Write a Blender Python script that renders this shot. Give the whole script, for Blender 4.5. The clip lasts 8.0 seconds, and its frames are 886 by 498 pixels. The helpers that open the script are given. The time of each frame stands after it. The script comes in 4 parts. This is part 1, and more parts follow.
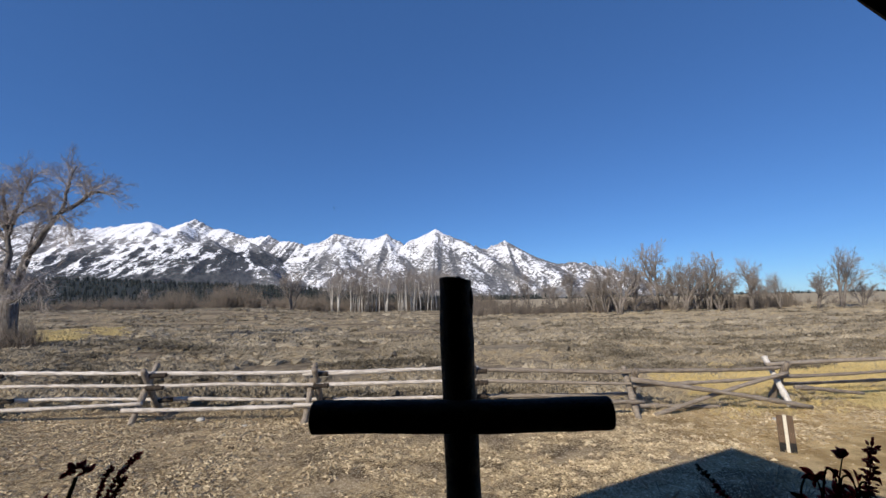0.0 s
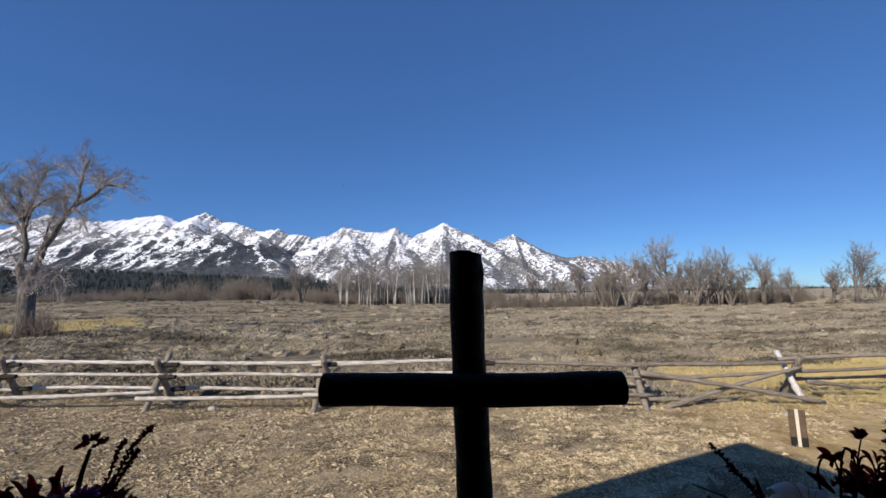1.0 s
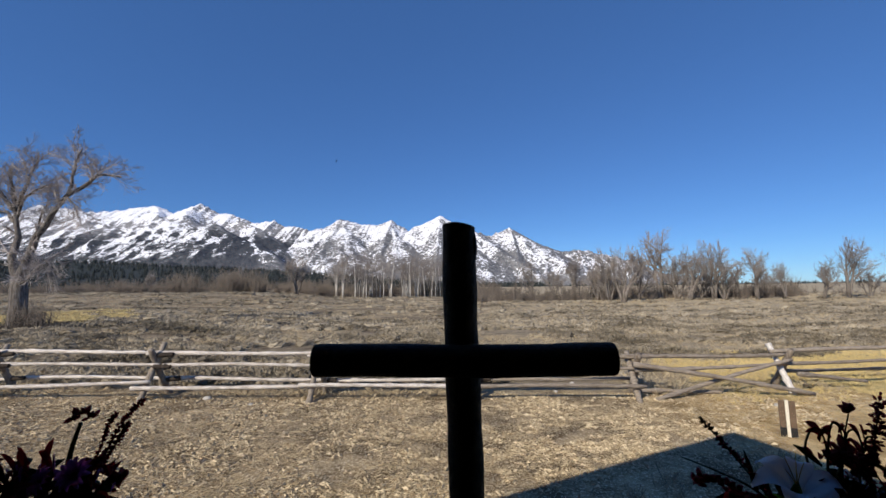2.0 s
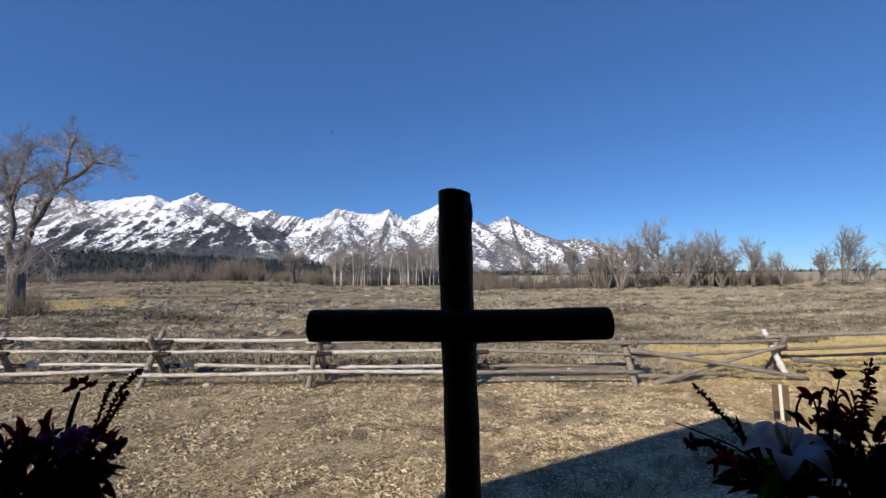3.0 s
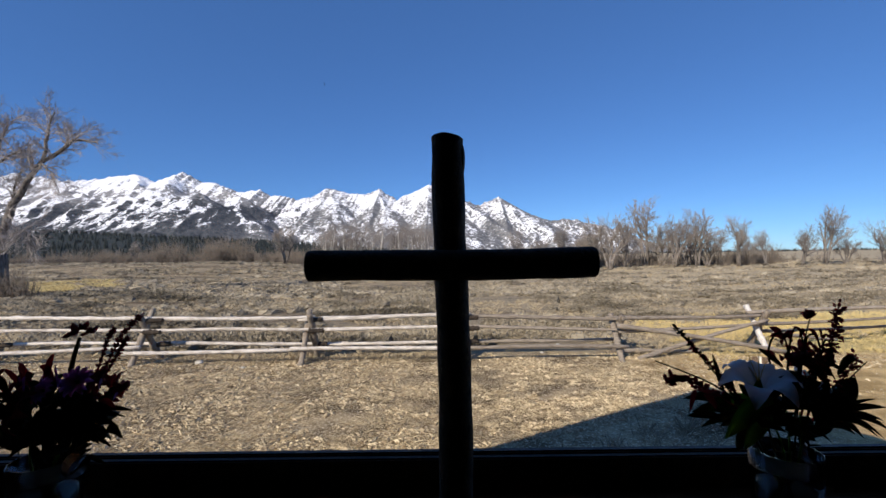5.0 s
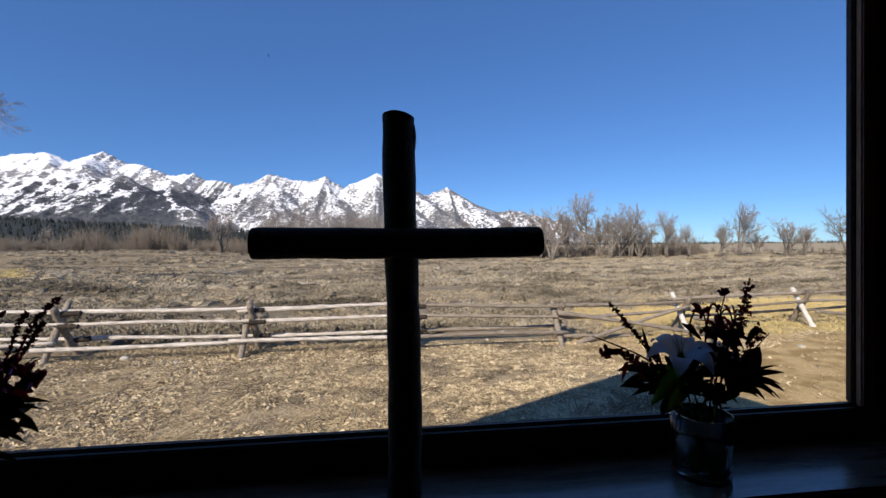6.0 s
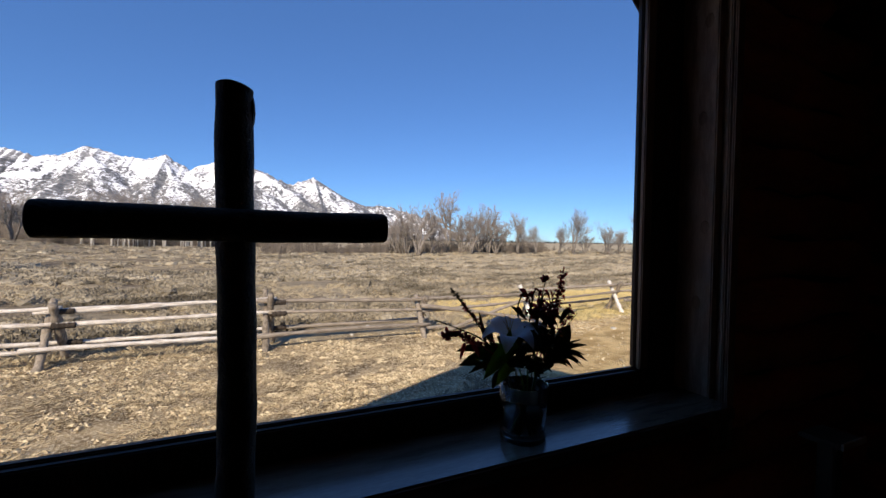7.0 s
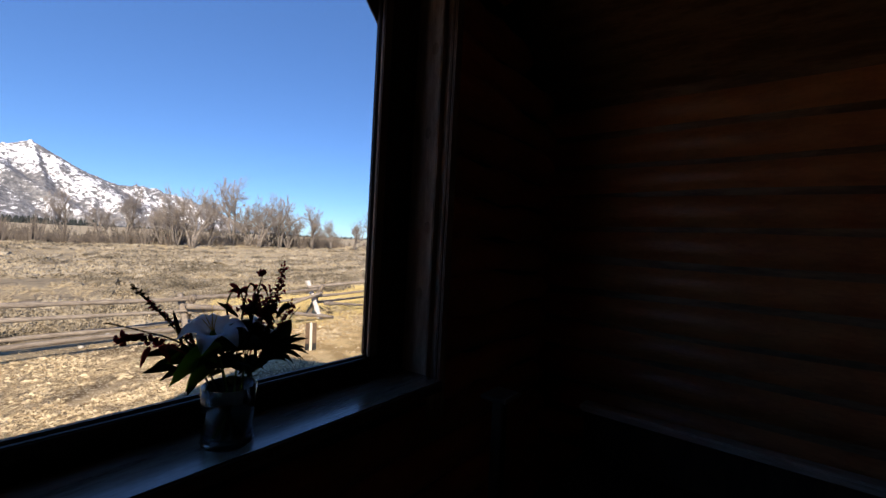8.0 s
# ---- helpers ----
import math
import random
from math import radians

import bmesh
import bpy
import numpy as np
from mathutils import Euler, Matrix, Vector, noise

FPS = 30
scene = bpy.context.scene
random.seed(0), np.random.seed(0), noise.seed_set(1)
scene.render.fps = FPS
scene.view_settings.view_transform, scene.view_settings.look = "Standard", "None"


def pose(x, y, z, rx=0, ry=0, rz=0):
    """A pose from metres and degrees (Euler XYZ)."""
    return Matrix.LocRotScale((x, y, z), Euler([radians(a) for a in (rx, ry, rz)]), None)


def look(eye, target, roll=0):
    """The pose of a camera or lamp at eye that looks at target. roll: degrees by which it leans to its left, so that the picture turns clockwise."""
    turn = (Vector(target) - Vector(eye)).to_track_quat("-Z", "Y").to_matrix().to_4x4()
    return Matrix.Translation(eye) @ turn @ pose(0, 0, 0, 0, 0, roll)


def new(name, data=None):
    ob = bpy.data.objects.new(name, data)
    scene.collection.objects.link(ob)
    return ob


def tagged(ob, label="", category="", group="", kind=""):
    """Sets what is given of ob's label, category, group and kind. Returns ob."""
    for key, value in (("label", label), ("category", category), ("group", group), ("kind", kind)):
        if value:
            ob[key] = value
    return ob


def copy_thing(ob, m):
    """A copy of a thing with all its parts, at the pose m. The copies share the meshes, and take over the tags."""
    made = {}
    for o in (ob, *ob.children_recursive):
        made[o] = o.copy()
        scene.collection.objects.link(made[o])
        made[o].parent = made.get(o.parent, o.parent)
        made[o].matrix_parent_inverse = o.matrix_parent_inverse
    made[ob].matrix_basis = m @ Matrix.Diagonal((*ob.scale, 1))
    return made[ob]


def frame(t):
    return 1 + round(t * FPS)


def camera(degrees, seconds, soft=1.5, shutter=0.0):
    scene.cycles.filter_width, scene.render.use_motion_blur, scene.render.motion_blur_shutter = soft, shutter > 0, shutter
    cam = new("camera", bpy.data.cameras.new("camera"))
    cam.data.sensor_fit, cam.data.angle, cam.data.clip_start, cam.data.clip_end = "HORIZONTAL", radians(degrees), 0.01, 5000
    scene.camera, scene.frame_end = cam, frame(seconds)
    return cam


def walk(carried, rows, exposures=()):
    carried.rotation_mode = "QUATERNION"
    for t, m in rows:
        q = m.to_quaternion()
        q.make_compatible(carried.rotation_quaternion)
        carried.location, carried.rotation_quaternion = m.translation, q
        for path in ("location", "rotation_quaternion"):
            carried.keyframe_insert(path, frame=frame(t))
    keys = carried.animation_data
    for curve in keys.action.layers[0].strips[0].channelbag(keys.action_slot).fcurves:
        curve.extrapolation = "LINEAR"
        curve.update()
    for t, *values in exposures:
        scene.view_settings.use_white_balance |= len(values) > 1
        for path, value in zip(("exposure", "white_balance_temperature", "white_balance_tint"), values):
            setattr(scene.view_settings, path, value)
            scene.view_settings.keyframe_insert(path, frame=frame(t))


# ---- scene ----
cam = camera(93.8, 8.0)
PATH = [
    (0, (-0.004, -0.045, 2.963), (-0.051, 1.94, 3.206), -1.3),
    (0.5, (-0.008, -0.041, 2.944), (-0.092, 1.944, 3.175), -1.1),
    (1, (-0.009, -0.031, 2.925), (-0.096, 1.955, 3.138), -1.0),
    (1.5, (-0.007, -0.026, 2.906), (-0.085, 1.962, 3.105), -0.8),
    (3, (0.0, -0.018, 2.842), (-0.061, 1.977, 2.968), -0.8),
    (3.5, (0.0, -0.02, 2.821), (-0.064, 1.977, 2.922), -1.0),
    (4, (0.002, -0.028, 2.795), (-0.064, 1.97, 2.874), -1.0),
    (5.5, (-0.009, -0.044, 2.758), (0.061, 1.955, 2.762), -0.8),
    (6, (-0.01, -0.047, 2.746), (0.22, 1.939, 2.726), -0.5),
    (6.5, (-0.001, -0.057, 2.741), (0.486, 1.883, 2.706), 0.2),
    (7, (0.031, -0.071, 2.729), (0.866, 1.746, 2.687), 1.0),
    (7.5, (0.098, -0.098, 2.72), (1.3225, 1.484, 2.683), 2.1),
    (8, (0.193, -0.209, 2.733), (1.7755, 1.0134, 2.704), 3.0),
]
walk(cam, [(t, look(e, g, r)) for t, e, g, r in PATH], [(0.0, -0.2, 6500, 10), (4.0, -0.1, 6500, 10), (5.5, 0.0, 6600, 10.5), (7.0, 0.19, 6900, 12), (8.0, 0.42, 7100, 14)])

# ---- light ----
SUN_AZ = math.atan2(5.28, 7.25)      # the light's heading, clockwise from +y
SUN_EL = radians(32.9)
world = bpy.data.worlds.new("world")
scene.world = world
world.use_nodes = True
wn = world.node_tree.nodes
sky = wn.new("ShaderNodeTexSky")
sky.sky_type, sky.sun_disc = "NISHITA", False
sky.sun_elevation, sky.sun_rotation = SUN_EL, SUN_AZ + math.pi
sky.altitude, sky.air_density, sky.dust_density, sky.ozone_density = 2000, 1.0, 0.0, 2.5
tint = wn.new("ShaderNodeMix")
tint.data_type, tint.blend_type = "RGBA", "MULTIPLY"
tint.inputs[0].default_value, tint.inputs[7].default_value = 1.0, (0.65, 1.0, 1.42, 1)
world.node_tree.links.new(sky.outputs[0], tint.inputs[6])
even = wn.new("ShaderNodeMix")                  # a constant blue mixed in to level the sky's gradient
even.data_type = "RGBA"
even.inputs[0].default_value, even.inputs[7].default_value = 0.38, (0.70, 1.95, 5.3, 1)
world.node_tree.links.new(tint.outputs[2], even.inputs[6])
world.node_tree.links.new(even.outputs[2], wn["Background"].inputs[0])
wn["Background"].inputs[1].default_value = 0.102
sun = new("sun", bpy.data.lights.new("sun", "SUN"))
sun.data.energy, sun.data.angle, sun.data.color = 5.0, radians(0.53), (1.0, 0.90, 0.76)
sun_from = Vector((-math.sin(SUN_AZ) * math.cos(SUN_EL), -math.cos(SUN_AZ) * math.cos(SUN_EL), math.sin(SUN_EL)))
sun.matrix_world = look(sun_from * 60, (0, 0, 0))


# ---- materials ----
class Nodes:
    """A material's nodes, wired by short calls."""

    def __init__(self, name):
        self.mat = bpy.data.materials.new(name)
        self.mat.use_nodes = True
        self.t = self.mat.node_tree
        self.bsdf = self.t.nodes["Principled BSDF"]

    def add(self, kind, **inputs):
        n = self.t.nodes.new("ShaderNode" + kind)
        for k, v in inputs.items():
            self.put(n.inputs[k.replace("_", " ")], v)
        return n

    def put(self, socket, v):
        if isinstance(v, bpy.types.NodeSocket):
            self.t.links.new(v, socket)
        else:
            socket.default_value = (*v, 1) if isinstance(v, tuple) and len(v) == 3 and socket.type == "RGBA" else v

    def math(self, op, a, b=0.0):
        n = self.t.nodes.new("ShaderNodeMath")
        n.operation = op
        self.put(n.inputs[0], a), self.put(n.inputs[1], b)
        return n.outputs[0]

    def step(self, v, lo, hi):
        n = self.t.nodes.new("ShaderNodeMapRange")
        n.interpolation_type = "SMOOTHSTEP"
        for i, x in enumerate((v, lo, hi, 0.0, 1.0)):
            self.put(n.inputs[i], x)
        return n.outputs[0]

    def mix(self, f, a, b):
        n = self.t.nodes.new("ShaderNodeMix")
        n.data_type = "RGBA"
        self.put(n.inputs[0], f), self.put(n.inputs[6], a), self.put(n.inputs[7], b)
        return n.outputs[2]

    def coords(self, stretch=(1, 1, 1), world_space=False):
        src = self.t.nodes.new("ShaderNodeNewGeometry").outputs["Position"] if world_space else self.t.nodes.new("ShaderNodeTexCoord").outputs["Object"]
        m = self.add("Mapping", Scale=stretch)
        self.t.links.new(src, m.inputs[0])
        return m.outputs[0]

    def noise(self, vec, scale, detail=5, rough=0.6):
        return self.add("TexNoise", Vector=vec, Scale=scale, Detail=detail, Roughness=rough).outputs[0]

    def bump(self, height, strength, distance=0.01):
        self.put(self.bsdf.inputs["Normal"], self.add("Bump", Height=height, Strength=strength, Distance=distance).outputs[0])

    def finish(self, colour, rough=0.8, spec=0.3):
        self.put(self.bsdf.inputs["Base Color"], colour), self.put(self.bsdf.inputs["Roughness"], rough)
        self.bsdf.inputs["Specular IOR Level"].default_value = spec
        return self.mat


def plain(name, c1, c2, scale=6, rough=0.8, stretch=(1, 1, 1), bump=0.3, fine=60, spec=0.3, island=0.0, objects=0.0, distance=0.01):
    """Two colours in two scales of noise, with relief; island and objects: how far pieces differ."""
    n = Nodes(name)
    v = n.coords(stretch)
    a, b = n.noise(v, scale), n.noise(v, fine, 3)
    f = n.step(n.math("ADD", n.math("MULTIPLY", a, 0.7), n.math("MULTIPLY", b, 0.3)), 0.36, 0.64)
    if island:
        f = n.math("ADD", n.math("MULTIPLY", f, 1 - island), n.math("MULTIPLY", n.t.nodes.new("ShaderNodeNewGeometry").outputs["Random Per Island"], island))
    if objects:
        f = n.math("ADD", n.math("MULTIPLY", f, 1 - objects), n.math("MULTIPLY", n.t.nodes.new("ShaderNodeObjectInfo").outputs["Random"], objects))
    if bump:
        n.bump(b, bump, distance)
    return n.finish(n.mix(f, c1, c2), rough, spec)


RAIL_WOOD = plain("sun-bleached rail wood", (0.34, 0.29, 0.24), (0.82, 0.76, 0.68), 5, 0.85, (0.8, 5, 5), 0.7, 30, objects=0.25)
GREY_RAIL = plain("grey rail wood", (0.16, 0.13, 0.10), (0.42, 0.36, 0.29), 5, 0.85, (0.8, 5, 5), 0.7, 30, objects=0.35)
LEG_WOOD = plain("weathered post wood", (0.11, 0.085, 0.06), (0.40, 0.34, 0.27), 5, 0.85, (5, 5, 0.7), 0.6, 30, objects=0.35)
# near-black wood that paints the posts' shade on the rails
RAIL_SHADE = plain("dark rail shade", (0.022, 0.017, 0.013), (0.075, 0.058, 0.044), 5, 0.9, (0.8, 5, 5), 0.7, 30, objects=0.3)
PALE_LEG = plain("barked pale post wood", (0.52, 0.47, 0.42), (0.78, 0.74, 0.68), 5, 0.8, (5, 5, 0.7), 0.5, 30)
BARK = plain("cottonwood bark", (0.065, 0.055, 0.046), (0.36, 0.315, 0.27), 2.5, 0.95, (3, 3, 0.6), 0.8, 14, distance=0.05)
OLD_BARK = plain("old cottonwood bark", (0.055, 0.048, 0.042), (0.27, 0.24, 0.212), 2.5, 0.95, (3, 3, 0.6), 0.8, 14, distance=0.05)
TWIG = plain("bare twigs", (0.14, 0.12, 0.106), (0.42, 0.372, 0.328), 0.6, 0.9, bump=0, island=0.5)
ASPEN = plain("aspen bark", (0.40, 0.37, 0.32), (0.78, 0.74, 0.67), 1.2, 0.8, (1, 1, 1), 0.3, 6, objects=0.3)
PALE_TWIG = plain("pale bare twigs", (0.24, 0.205, 0.185), (0.62, 0.56, 0.51), 0.6, 0.9, bump=0, island=0.6)
THICKET = plain("willow twigs", (0.072, 0.06, 0.05), (0.225, 0.19, 0.157), 0.05, 0.9, bump=0, island=0.6)
SAGE = plain("sagebrush", (0.058, 0.047, 0.030), (0.52, 0.445, 0.32), 0.45, 0.9, (0.25, 1, 1), bump=0, island=0.2, fine=2)
STRAW = plain("dry straw", (0.34, 0.265, 0.16), (0.62, 0.52, 0.35), 0.4, 0.85, bump=0, island=0.7, fine=3)
GREY_WEED = plain("grey dry weeds", (0.10, 0.085, 0.06), (0.34, 0.29, 0.21), 0.4, 0.9, bump=0, island=0.7, fine=3)
GOLD = plain("golden grass", (0.50, 0.385, 0.16), (0.82, 0.67, 0.33), 0.3, 0.85, bump=0, island=0.6, fine=3)
LITTER = plain("dead leaves and chips", (0.24, 0.17, 0.095), (0.86, 0.73, 0.50), 1.0, 0.8, bump=0, island=0.9, fine=3)
STONE = plain("pale field stone", (0.36, 0.33, 0.28), (0.62, 0.58, 0.50), 8, 0.9, bump=0.5)
CONIFER = plain("dark conifers", (0.016, 0.022, 0.022), (0.042, 0.05, 0.046), 0.01, 0.95, bump=0, island=0.5)
MARKER_BROWN = plain("brown marker board", (0.12, 0.08, 0.05), (0.17, 0.115, 0.075), 8, 0.6)
MARKER_BLACK = plain("black marker foot", (0.012, 0.012, 0.012), (0.03, 0.028, 0.026), 8, 0.6)
MARKER_PALE = plain("pale marker strip", (0.72, 0.66, 0.52), (0.82, 0.77, 0.64), 8, 0.6)
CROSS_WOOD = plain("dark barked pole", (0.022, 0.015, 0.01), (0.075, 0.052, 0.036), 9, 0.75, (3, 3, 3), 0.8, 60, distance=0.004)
LOG = plain("varnished log", (0.34, 0.09, 0.028), (0.74, 0.28, 0.095), 3, 0.42, (1, 0.5, 3), 0.4, 25, spec=0.4, objects=0.5)
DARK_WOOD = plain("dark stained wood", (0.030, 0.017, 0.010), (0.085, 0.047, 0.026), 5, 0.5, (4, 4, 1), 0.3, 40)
TRIM = plain("brown window board", (0.30, 0.18, 0.12), (0.55, 0.38, 0.265), 6, 0.5, (5, 5, 0.8), 0.3, 40)
BEAD = plain("narrow window bead", (0.20, 0.115, 0.07), (0.40, 0.26, 0.17), 6, 0.5, (5, 5, 0.8), 0.3, 40)
SILL = plain("varnished sill board", (0.12, 0.08, 0.055), (0.22, 0.16, 0.115), 6, 0.26, (0.8, 5, 5), 0.08, 50, spec=0.7)
INNER = plain("varnished boards", (0.16, 0.08, 0.04), (0.34, 0.19, 0.10), 4, 0.5, (4, 0.7, 4), 0.2, 30)
# pale tone that paints highlights on the bench rail and stand edge
HIGHLIGHT_WOOD = plain("pale highlight wood", (0.45, 0.34, 0.24), (0.68, 0.55, 0.42), 6, 0.5, (4, 0.8, 4), 0.2, 40)
FLOORING = plain("floor planks", (0.14, 0.08, 0.045), (0.30, 0.18, 0.10), 5, 0.5, (5, 0.8, 5), 0.2)
SHINGLE = plain("weathered roof", (0.10, 0.08, 0.065), (0.24, 0.20, 0.17), 3, 0.9, (1, 4, 1), 0.6, 20)
FOUNDATION = plain("field stone footing", (0.22, 0.20, 0.18), (0.42, 0.39, 0.35), 3, 0.9)
LEAF = plain("green bouquet leaf", (0.018, 0.045, 0.012), (0.07, 0.15, 0.035), 25, 0.45, bump=0.1)
DARK_LEAF = plain("dark bouquet leaf", (0.022, 0.028, 0.016), (0.075, 0.07, 0.04), 20, 0.6, bump=0.1, objects=0.5)
RED = plain("dried red blossom", (0.09, 0.018, 0.022), (0.28, 0.06, 0.065), 30, 0.7, bump=0.2, objects=0.4)
PURPLE = plain("purple blossom", (0.20, 0.06, 0.21), (0.38, 0.15, 0.38), 30, 0.7, bump=0.2)
WHITE_PETAL = plain("white lily petal", (0.72, 0.74, 0.78), (0.86, 0.87, 0.88), 25, 0.5, bump=0.15)
YELLOW = plain("yellow anther", (0.55, 0.35, 0.04), (0.7, 0.5, 0.1), 30, 0.7)


def thin(material, colour, share):
    """Lets light through a petal or leaf."""
    t = material.node_tree
    out = t.nodes["Material Output"]
    tr = t.nodes.new("ShaderNodeBsdfTranslucent")
    tr.inputs[0].default_value = (*colour, 1)
    m = t.nodes.new("ShaderNodeMixShader")
    m.inputs[0].default_value = share
    t.links.new(t.nodes["Principled BSDF"].outputs[0], m.inputs[1]), t.links.new(tr.outputs[0], m.inputs[2])
    t.links.new(m.outputs[0], out.inputs[0])


thin(WHITE_PETAL, (0.80, 0.84, 0.90), 0.5)
thin(LEAF, (0.30, 0.46, 0.11), 0.55)
thin(DARK_LEAF, (0.13, 0.12, 0.055), 0.5)
thin(RED, (0.50, 0.10, 0.11), 0.55)
thin(PURPLE, (0.62, 0.24, 0.55), 0.55)


SILL.node_tree.nodes["Principled BSDF"].inputs["Coat Weight"].default_value = 0.6
SILL.node_tree.nodes["Principled BSDF"].inputs["Coat Roughness"].default_value = 0.14


def glass_material(name, rough, tint):
    n = Nodes(name)
    n.bsdf.inputs["Transmission Weight"].default_value = 1.0
    n.bsdf.inputs["IOR"].default_value = 1.45
    return n.finish(tint, rough, 0.5)


GLASS = glass_material("vase glass", 0.03, (0.84, 0.88, 0.88))
WATER = glass_material("vase water", 0.0, (0.34, 0.37, 0.30))


def pane_material():
    n = Nodes("window glass")
    clear, gloss = n.add("BsdfTransparent"), n.add("BsdfGlossy", Roughness=0.02)
    edge = n.add("LayerWeight", Blend=0.5).outputs["Facing"]
    m = n.add("MixShader", Fac=n.math("ADD", n.math("MULTIPLY", n.math("POWER", edge, 5.0), 0.4), 0.015))
    n.t.links.new(clear.outputs[0], m.inputs[1]), n.t.links.new(gloss.outputs[0], m.inputs[2])
    n.t.links.new(m.outputs[0], n.t.nodes["Material Output"].inputs[0])
    return n.mat


PANE = pane_material()


def ground_material():
    """Trodden dirt by the chapel, sage flat beyond the fence, golden grass to one side."""
    n = Nodes("ground")
    v = n.coords(world_space=True)
    xyz = n.add("SeparateXYZ", Vector=v).outputs
    broad, mid, fine = n.noise(v, 0.25, 6), n.noise(v, 1.6, 6, 0.65), n.noise(v, 22, 5, 0.7)
    patch = n.math("ADD", n.math("MULTIPLY", mid, 0.45), n.math("MULTIPLY", n.noise(v, 0.55, 7, 0.72), 0.55))
    dirt = n.mix(n.step(patch, 0.42, 0.58), (0.145, 0.102, 0.055), (0.47, 0.355, 0.205))
    dirt = n.mix(n.math("MULTIPLY", n.step(fine, 0.52, 0.62), 0.8), dirt, (0.86, 0.73, 0.50))
    dirt = n.mix(n.math("MULTIPLY", n.step(fine, 0.45, 0.33), 0.7), dirt, (0.15, 0.10, 0.055))
    drawn = n.noise(n.coords((0.3, 1, 1), True), 0.28, 6)
    flat = n.mix(n.step(n.math("ADD", n.math("MULTIPLY", mid, 0.45), n.math("MULTIPLY", drawn, 0.55)), 0.42, 0.58), (0.13, 0.10, 0.068), (0.30, 0.245, 0.165))
    flat = n.mix(n.step(broad, 0.45, 0.62), flat, (0.36, 0.29, 0.185))
    flat = n.mix(n.math("MULTIPLY", n.step(xyz[0], -8.0, 26.0), 0.75), flat, (0.50, 0.415, 0.275))
    gold = n.mix(n.step(mid, 0.4, 0.6), (0.48, 0.36, 0.14), (0.68, 0.53, 0.23))
    warm = n.mix(n.step(mid, 0.4, 0.6), (0.43, 0.29, 0.125), (0.68, 0.49, 0.235))
    wob = n.math("MULTIPLY", n.math("SUBTRACT", broad, 0.5), 5.0)
    yy = n.math("ADD", xyz[1], wob)
    xx = n.math("ADD", xyz[0], wob)
    east = n.step(xx, 3.8, 7.0)
    c = n.mix(east, dirt, warm)
    c = n.mix(n.step(yy, 10.6, 12.0), c, flat)
    strip = n.math("MULTIPLY", n.math("MULTIPLY", n.step(yy, 10.8, 11.6), n.step(yy, 16.5, 14.5)), n.step(xx, 6.5, 8.5))
    c = n.mix(strip, c, gold)
    n.bump(n.math("ADD", fine, n.math("MULTIPLY", mid, 0.6)), 0.9, 0.05)
    return n.finish(c, 0.95, 0.1)


GROUND = ground_material()


def mountain_material():
    """Snow with rock showing through on the high peaks and speckled timber on the lower slopes; slopes turned from the
    sun are painted darker.
    """
    n = Nodes("mountain")
    v = n.coords(world_space=True)
    x, _, z = n.add("SeparateXYZ", Vector=v).outputs
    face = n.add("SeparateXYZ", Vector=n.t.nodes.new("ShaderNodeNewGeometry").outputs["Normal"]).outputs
    drawn = n.coords((1, 1, 0.5), True)
    broad, mid, fine = n.noise(v, 0.0042, 4, 0.55), n.noise(drawn, 0.017, 5, 0.62), n.noise(v, 0.06, 4, 0.72)
    east = n.step(x, -1250.0, -750.0)
    rock = n.mix(n.step(fine, 0.4, 0.6), (0.20, 0.20, 0.205), (0.42, 0.41, 0.40))
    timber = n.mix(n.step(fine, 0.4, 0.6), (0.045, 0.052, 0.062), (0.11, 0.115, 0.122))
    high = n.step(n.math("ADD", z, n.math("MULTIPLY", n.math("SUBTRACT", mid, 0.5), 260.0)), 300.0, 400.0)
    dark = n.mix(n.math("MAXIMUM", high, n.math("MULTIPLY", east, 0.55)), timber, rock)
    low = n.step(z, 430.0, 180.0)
    # slopes turned from the sun lose snow, which puts shade into their colour
    slope_shade = n.step(face[0], 0.08, 0.36)
    bare = n.math("ADD", n.math("MULTIPLY", low, 0.068), n.math("MULTIPLY", slope_shade, n.math("SUBTRACT", 0.17, n.math("MULTIPLY", east, 0.10))))
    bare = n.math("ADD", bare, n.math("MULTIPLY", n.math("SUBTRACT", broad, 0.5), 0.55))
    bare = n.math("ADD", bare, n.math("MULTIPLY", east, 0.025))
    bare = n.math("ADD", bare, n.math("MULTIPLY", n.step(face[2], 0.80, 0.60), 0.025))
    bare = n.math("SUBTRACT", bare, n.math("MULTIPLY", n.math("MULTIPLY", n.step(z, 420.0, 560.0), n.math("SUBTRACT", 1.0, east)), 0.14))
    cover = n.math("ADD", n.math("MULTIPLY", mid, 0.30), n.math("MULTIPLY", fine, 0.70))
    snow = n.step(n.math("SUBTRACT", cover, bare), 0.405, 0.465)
    belt = n.math("MULTIPLY", n.step(x, -500.0, -1300.0), 135.0)
    edge = n.math("SUBTRACT", n.math("ADD", z, n.math("MULTIPLY", n.math("SUBTRACT", mid, 0.5), 220.0)), belt)
    snow = n.math("MULTIPLY", snow, n.step(edge, 5.0, 60.0))
    n.bump(n.math("ADD", fine, mid), 0.5, 10.0)
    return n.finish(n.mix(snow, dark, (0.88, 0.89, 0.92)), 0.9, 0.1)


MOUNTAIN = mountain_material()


# ---- makers ----
def mesh_of(name, verts, faces, material, smooth=False):
    me = bpy.data.meshes.new(name)
    me.from_pydata([tuple(v) for v in verts], [], faces)
    me.materials.append(material)
    if smooth:
        me.polygons.foreach_set("use_smooth", [True] * len(me.polygons))
    me.update()
    return me


